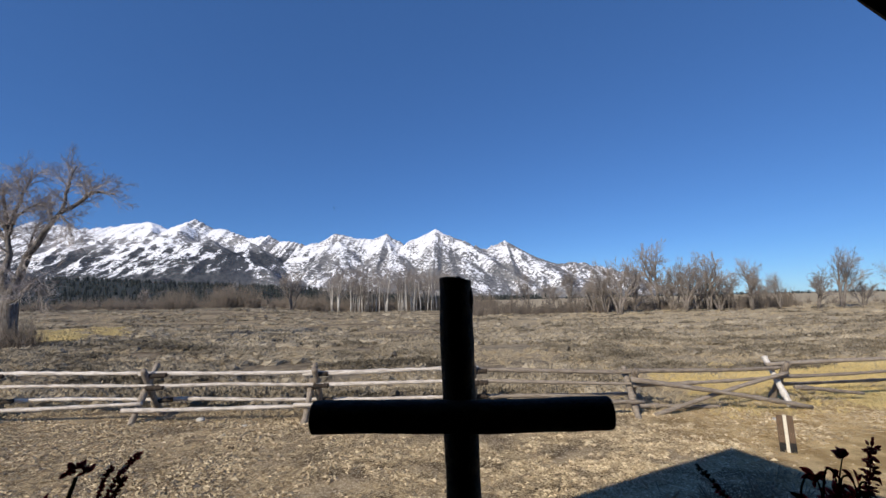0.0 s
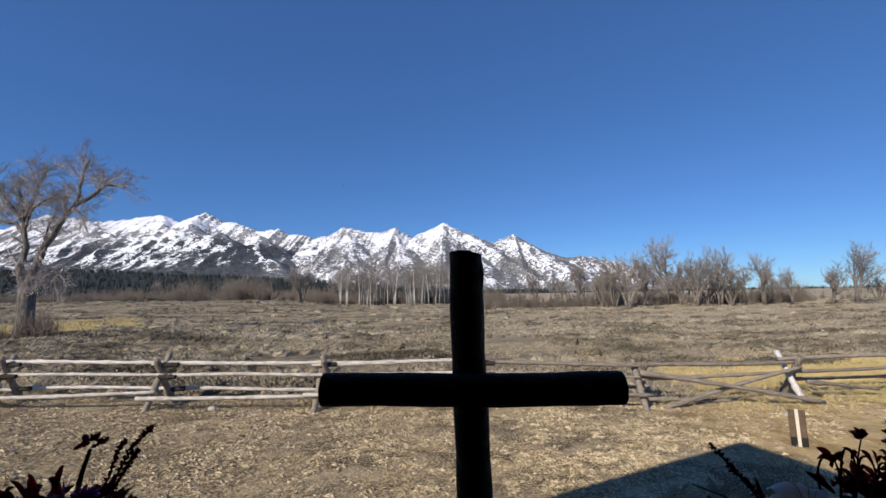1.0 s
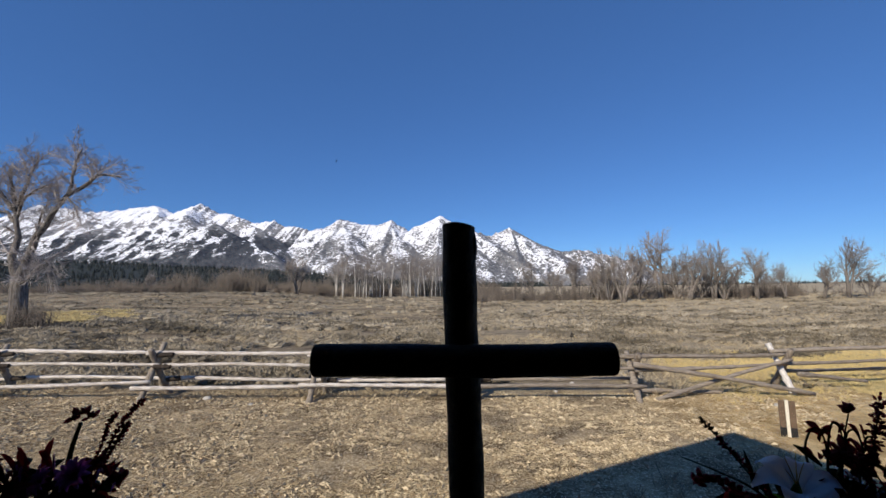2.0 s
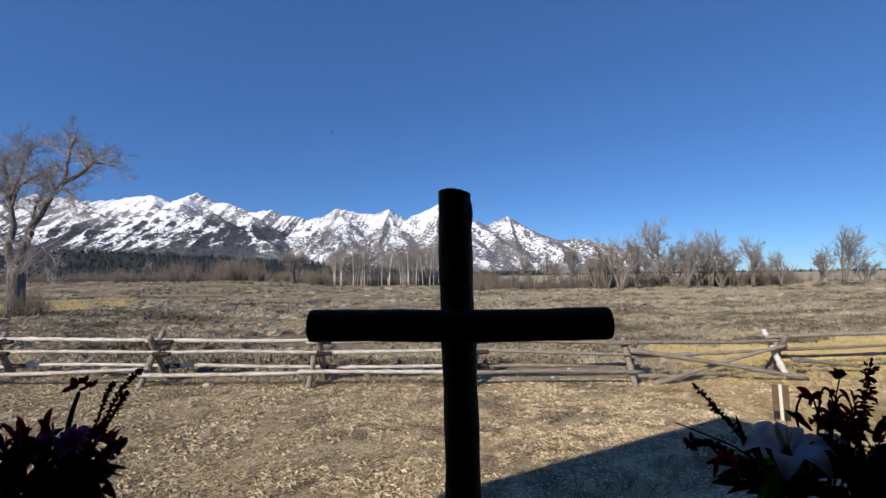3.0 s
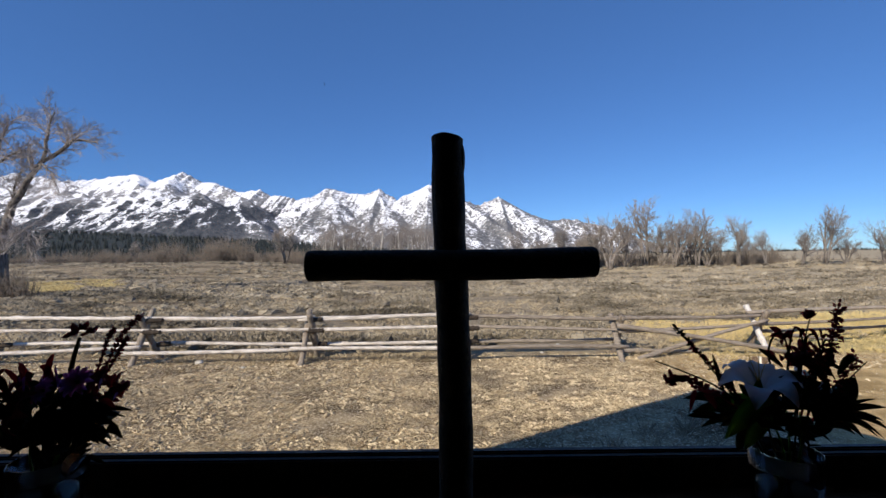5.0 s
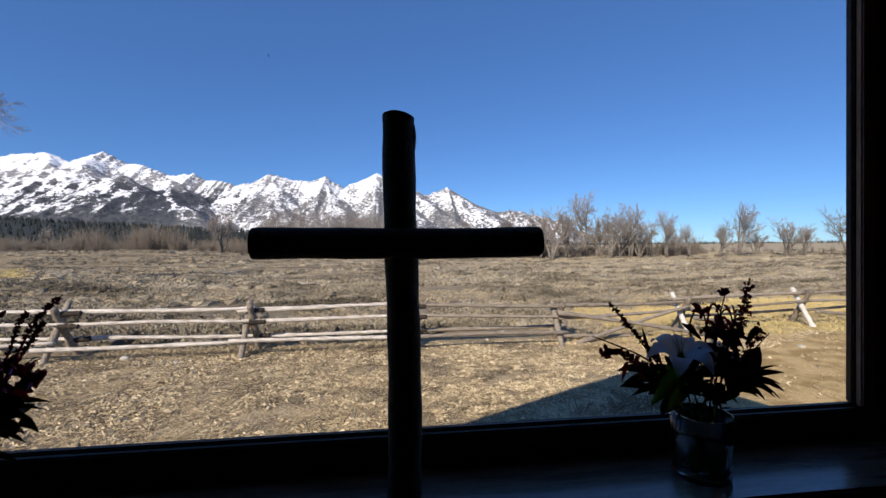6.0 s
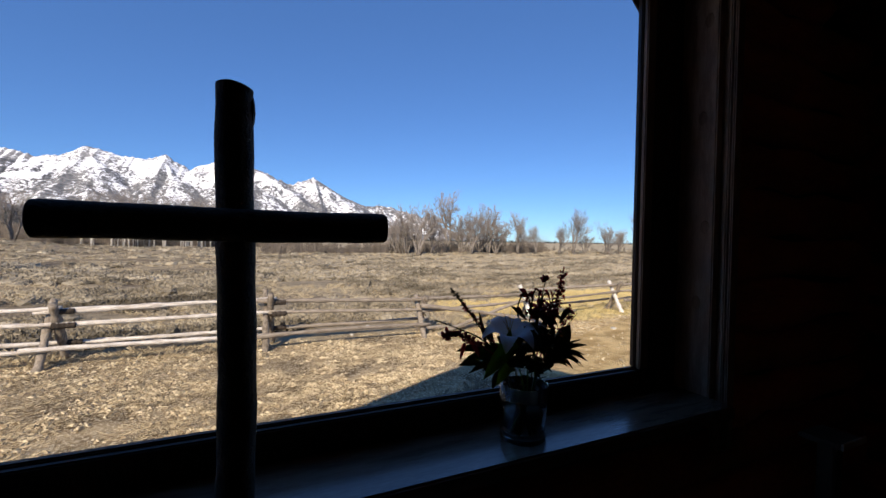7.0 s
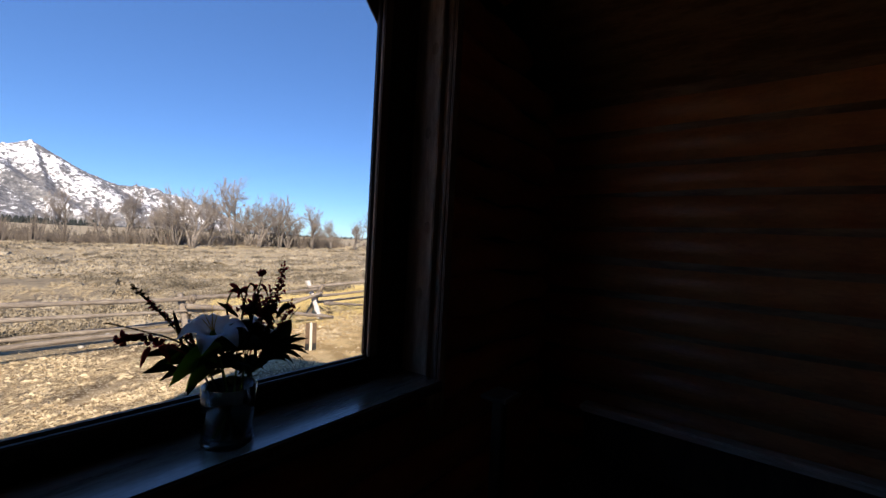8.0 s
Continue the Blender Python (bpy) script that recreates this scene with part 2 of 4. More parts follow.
def part(name, data, material, parent, label=""):
    """One mesh object under a thing or a part; data: a bmesh, a mesh, or lists of vertices and faces."""
    if isinstance(data, bmesh.types.BMesh):
        me = bpy.data.meshes.new(name)
        data.to_mesh(me)
        data.free()
        me.materials.append(material)
    elif isinstance(data, tuple):
        me = mesh_of(name, data[0], data[1], material, data[2] if len(data) > 2 else False)
    else:
        me = data
    ob = new(name, me)
    ob.parent = parent
    return tagged(ob, label=label)


def thing(name, at, label, category, group="", kind=""):
    ob = new(name)
    ob.location = at
    ob.empty_display_size = 0.1
    return tagged(ob, label, category, group, kind)


def box_mesh(a, b, bevel=0.0):
    bm = bmesh.new()
    bmesh.ops.create_cube(bm, size=1)
    for v in bm.verts:
        v.co = [(a[i] + b[i]) / 2 + v.co[i] * (b[i] - a[i]) for i in range(3)]
    if bevel:
        bmesh.ops.bevel(bm, geom=bm.edges[:], offset=bevel, segments=2, affect="EDGES")
    return bm


def tube(V, F, pts, radii, n=6, caps=True, wob=0.0, rng=None):
    """Adds a tube along pts to the lists V and F."""
    pts = [Vector(p) for p in pts]
    base = len(V)
    side = None
    for i, p in enumerate(pts):
        d = (pts[min(i + 1, len(pts) - 1)] - pts[max(i - 1, 0)]).normalized()
        if side is None:
            side = d.orthogonal().normalized()
        side = (side - d * side.dot(d)).normalized()
        other = d.cross(side)
        for k in range(n):
            a = 2 * math.pi * k / n
            r = radii[i] * (1 + (rng.uniform(-wob, wob) if wob else 0))
            V.append(p + (side * math.cos(a) + other * math.sin(a)) * r)
    for i in range(len(pts) - 1):
        for k in range(n):
            a, b = base + i * n + k, base + i * n + (k + 1) % n
            F.append((a, b, b + n, a + n))
    if caps:
        F.append(tuple(base + k for k in reversed(range(n))))
        F.append(tuple(base + (len(pts) - 1) * n + k for k in range(n)))


def pole(length, r0, r1, seed, n=9, rings=21, bend=0.04):
    """A knotty pole along +x from the origin, sagging and swelling a little."""
    rng = random.Random(seed)
    V, F, pts, rad = [], [], [], []
    ph, amp = rng.uniform(0, 6), rng.uniform(0.4, 1) * bend * length / 4
    for i in range(rings):
        u = i / (rings - 1)
        pts.append((u * length, amp * math.sin(u * 4 + ph), amp * math.sin(u * 3.1 + ph * 2)))
        rad.append((r0 + (r1 - r0) * u) * rng.uniform(0.82, 1.14) * (1.2 if rng.random() < 0.12 else 1))
    tube(V, F, pts, rad, n, True, 0.05, rng)
    return V, F


def ground_z(x, y):
    """The lie of the land."""
    d = math.hypot(x, y - 3)
    a = min(max((d - 9) / 25, 0), 1)
    fade = 1 / (1 + (d / 260) ** 2)
    z = 0.28 * a * fade * noise.noise((x / 13, y / 9, 0.3)) + 0.5 * a * fade * noise.noise((x / 45, y / 30, 7.1))
    rise = min(max((y - 52) / 42, 0), 1) * min(max((-x / max(y, 1) - 0.22) / 0.3, 0), 1) if y > 0 else 0
    z += 2.1 * rise * rise * (3 - 2 * rise)
    return z + 0.02 * noise.noise((x / 1.3, y / 1.3, 2.0)) * (d < 60)


# ---- the land ----
def build_ground():
    xs = [4600 * math.sinh(7.5 * u) / math.sinh(7.5) for u in np.linspace(-1, 1, 190)]
    ys = [6 + 4600 * math.sinh(7.5 * u) / math.sinh(7.5) for u in np.linspace(-1, 1, 190)]
    V = [(x, y, ground_z(x, y)) for y in ys for x in xs]
    w = len(xs)
    F = [(j * w + i, j * w + i + 1, (j + 1) * w + i + 1, (j + 1) * w + i) for j in range(len(ys) - 1) for i in range(w - 1)]
    ob = new("ground", mesh_of("ground", V, F, GROUND, True))
    tagged(ob, "dry tan dirt and sagebrush flat running to the mountains", "ground", kind="structure")


build_ground()

# Ridge lines of the range, each a row of (across, depth, height) in metres: first the crest, then the spurs before it.
CREST_X = [-4600, -3900, -3510, -3160, -2760, -2530, -2250, -2125, -2045, -1926, -1785, -1670, -1503, -1356, -1308, -1062,
           -969, -864, -687, -582, -486, -312, -216, -126, -48, 78, 228, 318, 381, 528, 735, 909, 1050, 1233, 1464, 1900]
CREST_Z = [400, 500, 549, 654, 597, 603, 636, 573, 591, 648, 573, 552, 483, 507, 468, 432,
           441, 504, 465, 456, 495, 390, 456, 526, 477, 429, 360, 399, 420, 321, 243, 252, 219, 174, 75, 0]
SPURS = [[(-2250, 3000, 630), (-2000, 2720, 480), (-1900, 2480, 300)],
         [(-2440, 2680, 395), (-2370, 2600, 460), (-2160, 2540, 396), (-1960, 2470, 318), (-1790, 2390, 212)],
         [(-1926, 3000, 640), (-1880, 2760, 520), (-1800, 2600, 400)],
         [(-1770, 2420, 318), (-1600, 2390, 368), (-1410, 2370, 384), (-1270, 2330, 310), (-1110, 2280, 236), (-960, 2190, 175)],
         [(-1503, 2800, 480), (-1370, 2740, 415), (-1240, 2670, 322), (-1090, 2570, 206)],
         [(-1062, 2980, 425), (-885, 2860, 388), (-730, 2750, 308), (-575, 2650, 254), (-450, 2540, 198), (-340, 2420, 133)],
         [(-864, 3000, 500), (-760, 2800, 380), (-600, 2640, 250)],
         [(-486, 3000, 490), (-400, 2800, 345), (-270, 2620, 200)],
         [(-126, 3000, 522), (-235, 2880, 360), (-180, 2760, 262), (-82, 2660, 197), (5, 2540, 117)],
         [(-126, 3000, 522), (-30, 2800, 340), (80, 2620, 190)],
         [(381, 3000, 415), (180, 2880, 288), (265, 2740, 178), (360, 2640, 80)],
         [(381, 3000, 415), (465, 2890, 260), (670, 2810, 158), (830, 2740, 93), (980, 2670, 36)],
         [(-2760, 3000, 590), (-2800, 2740, 440), (-2600, 2520, 290)], [(-3160, 3000, 640), (-3250, 2680, 430), (-3100, 2420, 260)]]


def ridged(x, y, z, octaves=5):
    s, a, f = 0.0, 0.5, 1.0
    for _ in range(octaves):
        s += a * (1 - abs(noise.noise((x * f, y * f, z))) * 2)
        a, f = a * 0.5, f * 2.1
    return s


def build_mountains():
    xs, ys = np.linspace(-4500, 1900, 760), np.linspace(1650, 3420, 170)
    X, Y = np.meshgrid(xs, ys)
    sway = np.array([[(noise.noise((x / 300, y / 300, 1.0)), noise.noise((x / 70, y / 70, 5.0))) for x in xs] for y in ys])
    wx, wy = X + 40 * sway[..., 0] + 14 * sway[..., 1], Y + 40 * sway[..., 1]
    rough = np.array([24 * (ridged(x / 95, 3, 0, 4) - 0.45) + 7 * noise.noise((x / 16, 9, 0)) + 8 * noise.noise((x / 37, 2, 0)) for x in xs])
    crest = np.interp(xs, CREST_X, CREST_Z) + rough
    away = np.abs(Y - 3000)
    H = crest[None, :] - np.where(Y < 3000, 0.62, 1.4) * away - 0.00006 * away ** 2
    for line in SPURS:
        for (x0, y0, z0), (x1, y1, z1) in zip(line, line[1:]):
            dx, dy = x1 - x0, y1 - y0
            u = np.clip(((wx - x0) * dx + (wy - y0) * dy) / (dx * dx + dy * dy), 0, 1)
            far = np.hypot(wx - x0 - u * dx, wy - y0 - u * dy)
            H = np.maximum(H, z0 + u * (z1 - z0) - 0.56 * far)
    gully = np.array([[ridged(x / 120 + y / 500, y / 190, 6.0, 4) - 0.45 for x in xs] for y in ys])
    H = H + gully * 22 * np.clip(away / 120, 0, 1) * np.clip(H / 200, 0, 1)
    H = np.maximum(H, 0) - 4
    V = np.stack([X, Y, H], -1).reshape(-1, 3).tolist()
    w = len(xs)
    F = [(j * w + i, j * w + i + 1, (j + 1) * w + i + 1, (j + 1) * w + i) for j in range(len(ys) - 1) for i in range(w - 1)]
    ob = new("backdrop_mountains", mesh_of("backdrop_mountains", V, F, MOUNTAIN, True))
    tagged(ob, "jagged snow-covered mountain range with dark timber and painted slope shade", "mountains", kind="structure")


build_mountains()


def bench_z(x, y):
    """The wooded bench that climbs towards the range."""
    return float(np.interp(x, (-2300, -1316, -1008, -644, 0), (115, 105, 82, 64, 4))) * min(max((y - 800) / 600, 0), 1)


def build_far_woods():
    """Conifers on the benches below the range, and a low dark line on the open horizon."""
    rng = random.Random(5)
    V, F = [], []
    for i in range(5200):
        u = rng.random()
        x = rng.uniform(-2100, 200) if u < 0.7 else rng.uniform(-300, 2600)
        y = rng.uniform(800, 1500) if u < 0.7 else rng.uniform(700, 1150)
        lift = bench_z(x, y) if u < 0.7 else 0
        h = rng.uniform(7, 14) * (1 if u < 0.7 else 0.55)
        r = h * rng.uniform(0.22, 0.34)
        b = len(V)
        for k in range(5):
            a = 2 * math.pi * k / 5 + i
            V.append((x + r * math.cos(a), y + r * math.sin(a), lift - 3))
        V.append((x, y, lift + h))
        F += [(b + k, b + (k + 1) % 5, b + 5) for k in range(5)]
    ob = new("far_woods", mesh_of("far_woods", V, F, CONIFER))
    tagged(ob, "dark belt of conifers below the snowy range", "forest", kind="stuff")
    V, F = [], []
    for j in range(8):
        for i in range(80):
            x = -2300 + 3300 * i / 79
            V.append((x, 780 + 100 * j, -2 + bench_z(x, 780 + 100 * j)))
    F = [(j * 80 + i, j * 80 + i + 1, (j + 1) * 80 + i + 1, (j + 1) * 80 + i) for j in range(7) for i in range(79)]
    ob = new("ground_bench", mesh_of("ground_bench", V, F, CONIFER, True))
    tagged(ob, "dark wooded bench below the snowy range", "hillside", kind="structure")


build_far_woods()


# ---- trees ----
def grow(out, p, d, length, r, level, last, rng, spread, lift, kids, wander=0.17, thinnest=0.018):
    """A branch and all that grows from it; out: a pair of vertex and face lists a level."""
    V, F = out[min(level, 1) if level < 2 else 2]
    pts, rad, dirs = [p], [r], [d]
    k = 4 if level < 2 else 3 if level < last else 2
    for i in range(k):
        d = (d + Vector((rng.gauss(0, 1), rng.gauss(0, 1), rng.gauss(0, 0.6))) * (wander if level == 0 else 0.17) + Vector((0, 0, lift))).normalized()
        p = p + d * (length / k)
        pts.append(p), rad.append(max(r * (1 - 0.75 * (i + 1) / k), 0.55 * thinnest)), dirs.append(d)
    tube(V, F, pts, rad, (8, 6, 4, 3, 3, 3)[level], level < 1)
    if level == last:
        return
    n = kids[level]
    for c in range(n):
        low = 0.36 if level == 0 else 0.16
        u = low + (1 - low) * (c + rng.random()) / n
        i = min(int(u * k), k - 1)
        q = pts[i].lerp(pts[i + 1], u * k - i)
        axis = dirs[i].orthogonal()
        axis.rotate(Matrix.Rotation(rng.uniform(0, 6.283), 3, dirs[i]))
        away = dirs[i].copy()
        away.rotate(Matrix.Rotation(radians(rng.uniform(*spread)), 3, axis))
        grow(out, q, away, length * rng.uniform(0.42, 0.68) * (1.15 - 0.4 * u), max(r * (1 - 0.7 * u) * 0.62, thinnest), level + 1, last, rng, spread, lift, kids, wander, thinnest)


def bare_tree(name, at, stems, seed, last, kids, spread, lift, bark, label, group, wander=0.17):
    """stems: from the root, a list of (base, heading, length, radius)."""
    rng = random.Random(seed)
    out = [([], []), ([], []), ([], [])]
    for base, d, length, r in stems:
        grow(out, Vector(base), Vector(d).normalized(), length, r, 0, last, rng, spread, lift, kids, wander, 0.024)
    tree = thing(name, at, label, "tree", group)
    part("trunk", (*out[0], True), bark, tree)
    part("limbs", (*out[1], True), TWIG if wander < 0.1 else bark, tree)
    part("crown", out[2], TWIG, tree, "fine leafless twigs")
    return tree


def ray_place(slope, depth):
    """A spot at that depth, slope across per metre ahead."""
    x = slope * depth
    return (x, depth, ground_z(x, depth) - 0.1)


rng = random.Random(11)
LABEL_COTTON = "bare grey-brown cottonwood tree with leafless twigs on the flat"
cottons = []
for s in range(4):
    stems = [((0.25 * math.cos(a), 0.25 * math.sin(a), 0), (rng.uniform(-0.12, 0.12) + 0.16 * math.cos(a), 0.16 * math.sin(a), 1), rng.uniform(6.6, 8.6), rng.uniform(0.30, 0.46))
             for a in [rng.uniform(0, 6.28) for _ in range((3, 4, 2, 3)[s])]]
    cottons.append((stems, 20 + s))

# slope across, depth, height over ten metres, variant
COTTON_SPOTS = [(0.178, 80, 0.80, 2), (0.268, 78, 0.88, 3), (0.36, 70, 0.80, 1), (0.39, 68, 1.0, 0), (0.425, 70, 0.72, 3), (0.478, 74, 1.24, 2), (0.515, 72, 0.86, 1), (0.545, 69, 0.85, 0),
                (0.60, 70, 0.98, 2), (0.625, 70, 0.72, 1), (0.70, 68, 0.84, 2), (0.765, 68, 0.60, 2), (0.85, 66, 0.62, 3), (0.905, 66, 0.93, 2), (1.05, 66, 0.66, 1), (1.10, 68, 0.62, 0),
                (0.232, 82, 0.66, 0), (0.32, 76, 0.62, 2), (0.655, 74, 0.60, 2), (0.72, 76, 0.58, 1), (1.24, 66, 0.82, 1), (1.31, 70, 0.6, 0), (1.48, 68, 0.8, 3), (1.72, 70, 0.7, 2),
                (-0.392, 112, 1.15, 0), (0.332, 73, 0.66, 3), (0.575, 72, 0.72, 1), (0.955, 67, 0.50, 1), (-0.56, 160, 0.9, 1), (-0.75, 150, 0.8, 3), (-1.02, 120, 0.9, 2)]
firsts = {}
for slope, depth, size, v in COTTON_SPOTS:
    at = ray_place(slope, depth)
    turn = pose(*at, 0, 0, rng.uniform(0, 360)) @ Matrix.Scale(1, 4)
    if v not in firsts:
        firsts[v] = bare_tree("cottonwood_tree", at, cottons[v][0], cottons[v][1], 4, (7, 6, 5, 4), (16, 50), 0.06, BARK, LABEL_COTTON, "cottonwoods beyond the flat")
        tree = firsts[v]
        tree.rotation_euler[2] = rng.uniform(0, 6.28)
    else:
        tree = copy_thing(firsts[v], turn)
    size *= 0.88 if slope > 0.8 else 0.87
    tree.scale = (size * 0.82, size * 0.82, size)

# The old cottonwood near the fence
out = [([], []), ([], []), ([], [])]
trng = random.Random(3)
tube(*out[0], [(-0.36, 0, -0.3), (-0.38, 0, 0.5), (-0.42, 0, 1.6), (-0.5, 0, 2.9), (-0.54, 0, 4.1)], [0.95, 0.66, 0.56, 0.54, 0.46], 12, True, 0.07, trng)
FORKS = [([(-0.6, 0, 3.7), (-1.29, 0, 5.67), (-1.11, 0.2, 7.3), (-1.47, 0.1, 9.6)], 0.44),
         ([(-0.5, 0, 3.8), (0.19, -0.2, 5.33), (0.91, -0.3, 7.26), (1.9, -0.2, 8.9), (2.93, 0, 10.65)], 0.46),
         ([(-1.47, 0.1, 9.6), (-2.05, 0.3, 11.3), (-2.2, 0.2, 12.8)], 0.24),
         ([(-1.47, 0.1, 9.4), (-2.4, -0.3, 10.9), (-3.15, -0.4, 11.8), (-4.26, -0.3, 13.2)], 0.22),
         ([(-1.3, 0.1, 9.8), (-0.9, 0.4, 11.6), (-0.69, 0.6, 13.1), (-0.4, 0.6, 13.9)], 0.19),
         ([(-1.3, 0.1, 8.4), (-2.6, 0.6, 9.4), (-4.2, 0.9, 9.6), (-5.2, 0.8, 10.4)], 0.2),
         ([(-1.2, 0.1, 8.9), (-0.2, -0.4, 10.3), (0.9, -0.6, 10.9), (1.9, -0.6, 11.3)], 0.15),
         ([(2.93, 0, 10.6), (4.38, 0.1, 11.45), (5.36, 0, 12.2), (7.06, 0.2, 12.0)], 0.23),
         ([(2.93, 0, 10.6), (2.9, 0.3, 12.2), (3.05, 0.4, 13.35), (3.5, 0.4, 14.5)], 0.18),
         ([(1.9, -0.2, 8.9), (3.28, -0.4, 10.3), (4.14, -0.5, 9.6), (4.5, -0.5, 8.6)], 0.15),
         ([(0.9, -0.3, 7.2), (0.3, 0.5, 8.9), (0.7, 0.8, 10.2)], 0.15),
         ([(-0.4, 0, 3.4), (0.3, -0.3, 3.7), (0.9, -0.5, 4.2), (2.15, -0.6, 5.3), (3.4, -0.5, 4.0)], 0.13)]
for pts, r in FORKS:
    fine = []
    for a, b in zip(pts, pts[1:]):
        fine += [Vector(a).lerp(Vector(b), u) + Vector((trng.gauss(0, 0.07), trng.gauss(0, 0.07), trng.gauss(0, 0.05))) * (u > 0) for u in (0, 0.5)]
    fine.append(Vector(pts[-1]))
    n = len(fine)
    tube(*out[1], fine, [0.76 * r * (1 - 0.62 * i / (n - 1)) for i in range(n)], 8, False, 0.05, trng)
    twigs = 16 if r < 0.3 else 7
    for c in range(twigs):
        u = 0.25 + 0.75 * (c + trng.random()) / twigs
        i = min(int(u * (n - 1)), n - 2)
        d = (fine[i + 1] - fine[i]).normalized()
        d = (d * 0.7 + Vector((trng.gauss(0, 0.7), trng.gauss(0, 0.7), trng.gauss(0.25, 0.5)))).normalized()
        grow(out, fine[i], d, trng.uniform(0.9, 2.2), r * 0.19, 2, 4, trng, (20, 60), 0.0, (5, 5, 8, 7), 0.17, 0.012)
old_tree = thing("cottonwood_tree", (-34.0, 31.5, ground_z(-34.0, 31.5)), "big old bare cottonwood with forked trunk among sagebrush", "tree")
part("trunk", (*out[0], True), OLD_BARK, old_tree)
part("limbs", (*out[1], True), OLD_BARK, old_tree)
part("crown", out[2], PALE_TWIG, old_tree, "pale leafless twigs")

# Aspens: pale straight trunks
aspens = []
for s in range(3):
    aspens.append(([((0, 0, 0), (rng.uniform(-0.06, 0.06), 0, 1), rng.uniform(9.5, 11), 0.19)], 60 + s))
firsts = {}
for i in range(58):
    slope = rng.uniform(-0.30, -0.015)
    depth = rng.uniform(108, 128)
    at, v = ray_place(slope, depth), i % 3
    size = rng.uniform(0.68, 1.0)
    if v not in firsts:
        firsts[v] = tree = bare_tree("aspen_tree", at, aspens[v][0], aspens[v][1], 3, (9, 4, 4, 0), (25, 60), 0.05, ASPEN, "slim leafless aspen with a pale straight trunk", "aspen grove", 0.035)
    else:
        tree = copy_thing(firsts[v], pose(*at, 0, 0, rng.uniform(0, 360)))
    tree.scale = (size, size, size)


def build_thicket():
    """Willow brush: uncounted thin stems."""
    rng = random.Random(8)
    V, F = [], []
    spots = []
    for i in range(1150):
        u = rng.random()
        if u < 0.45:
            slope, depth, h = rng.uniform(-1.25, -0.30), rng.uniform(125, 230), rng.uniform(3.0, 6.5)
        elif u < 0.68:
            slope, depth, h = rng.uniform(-0.42, 0.10), rng.uniform(122, 145), rng.uniform(3.5, 8.0)
        else:
            slope, depth, h = rng.uniform(0.02, 0.80), rng.uniform(70, 96), rng.uniform(2.0, 5.0)
        spots.append((slope * depth, depth, h * rng.uniform(0.45, 1.05), 22))
    for centre, wide, tall, count in ((-0.69, 0.035, 8.0, 16), (-0.56, 0.045, 8.6, 22), (-0.50, 0.03, 8.2, 14), (-0.36, 0.03, 5.5, 12), (-0.84, 0.05, 5.5, 14)):
        for _ in range(count):
            d = rng.uniform(106, 122)
            spots.append((rng.gauss(centre, wide * 0.6) * d, d, tall * rng.uniform(0.55, 1.0), 30))
    for i in range(110):
        d = rng.uniform(70, 120)
        spots.append((rng.uniform(0.75, 2.4) * d, d, rng.uniform(1.2, 3.0), 18))
    spots += [(-33.0 + rng.uniform(-1.6, 2.2), 30.6 + rng.uniform(-0.8, 1.0), rng.uniform(1.4, 3.2), 40) for _ in range(9)]
    for x, y, h, n in spots:
        z = ground_z(x, y) - 0.1
        w = h * 0.5
        for k in range(n):
            a, q = rng.uniform(0, 6.283), rng.random()
            bx, by = x + 0.35 * w * math.cos(a) * q, y + 0.35 * w * math.sin(a) * q
            tx, ty, tz = x + w * math.cos(a) * q * rng.uniform(0.7, 1.3), y + w * math.sin(a) * q, z + h * rng.uniform(0.25, 1.0)
            r = 0.003 * h + 0.012 + y * 0.00022
            b = len(V)
            V += [(bx - r, by, z), (bx + r, by - r, z), (bx, by + r, z), (tx, ty, tz)]
            F += [(b, b + 1, b + 3), (b + 1, b + 2, b + 3), (b + 2, b, b + 3)]
            for _ in range(2):
                s = rng.uniform(0.35, 0.8)
                px, py, pz = bx + (tx - bx) * s, by + (ty - by) * s, z + (tz - z) * s
                b = len(V)
                V += [(px - r * 0.7, py, pz), (px + r * 0.7, py, pz), (px + rng.uniform(-0.16, 0.16) * h, py + rng.uniform(-0.16, 0.16) * h, pz + rng.uniform(0.08, 0.28) * h)]
                F.append((b, b + 1, b + 2))
    ob = new("willow_thicket", mesh_of("willow_thicket", V, F, THICKET))
    tagged(ob, "brown leafless willow brush along the far edge", "brush", kind="stuff")


build_thicket()


# ---- low growth ----
def tufts(name, spots, blades, material, label, category, lean, width, seed):
    """Clumps of pointed blades; spots: x, y, radius, height."""
    rng = random.Random(seed)
    V, F = [], []
    for x, y, r, h in spots:
        z = ground_z(x, y) - 0.01
        for _ in range(blades):
            a, q = rng.uniform(0, 6.283), math.sqrt(rng.random())
            bx, by = x + r * q * 0.7 * math.cos(a), y + r * q * 0.7 * math.sin(a)
            tx, ty = bx + lean * r * math.cos(a) * rng.uniform(0.2, 1.3), by + lean * r * math.sin(a) * rng.uniform(0.2, 1.3)
            tz = z + h * (1 - 0.55 * q * q) * rng.uniform(0.6, 1.1)
            ang, w = rng.uniform(0, 6.283), width * h * rng.uniform(0.6, 1.4)
            dx, dy = w * math.cos(ang), w * math.sin(ang)
            b = len(V)
            V += [(bx - dx, by - dy, z), (bx + dx, by + dy, z), (tx + dx * 0.5, ty + dy * 0.5, tz * 0.85 + z * 0.15), (tx, ty, tz)]
            F += [(b, b + 1, b + 2), (b, b + 2, b + 3)]
    ob = new(name, mesh_of(name, V, F, material))
    tagged(ob, label, category, kind="stuff")


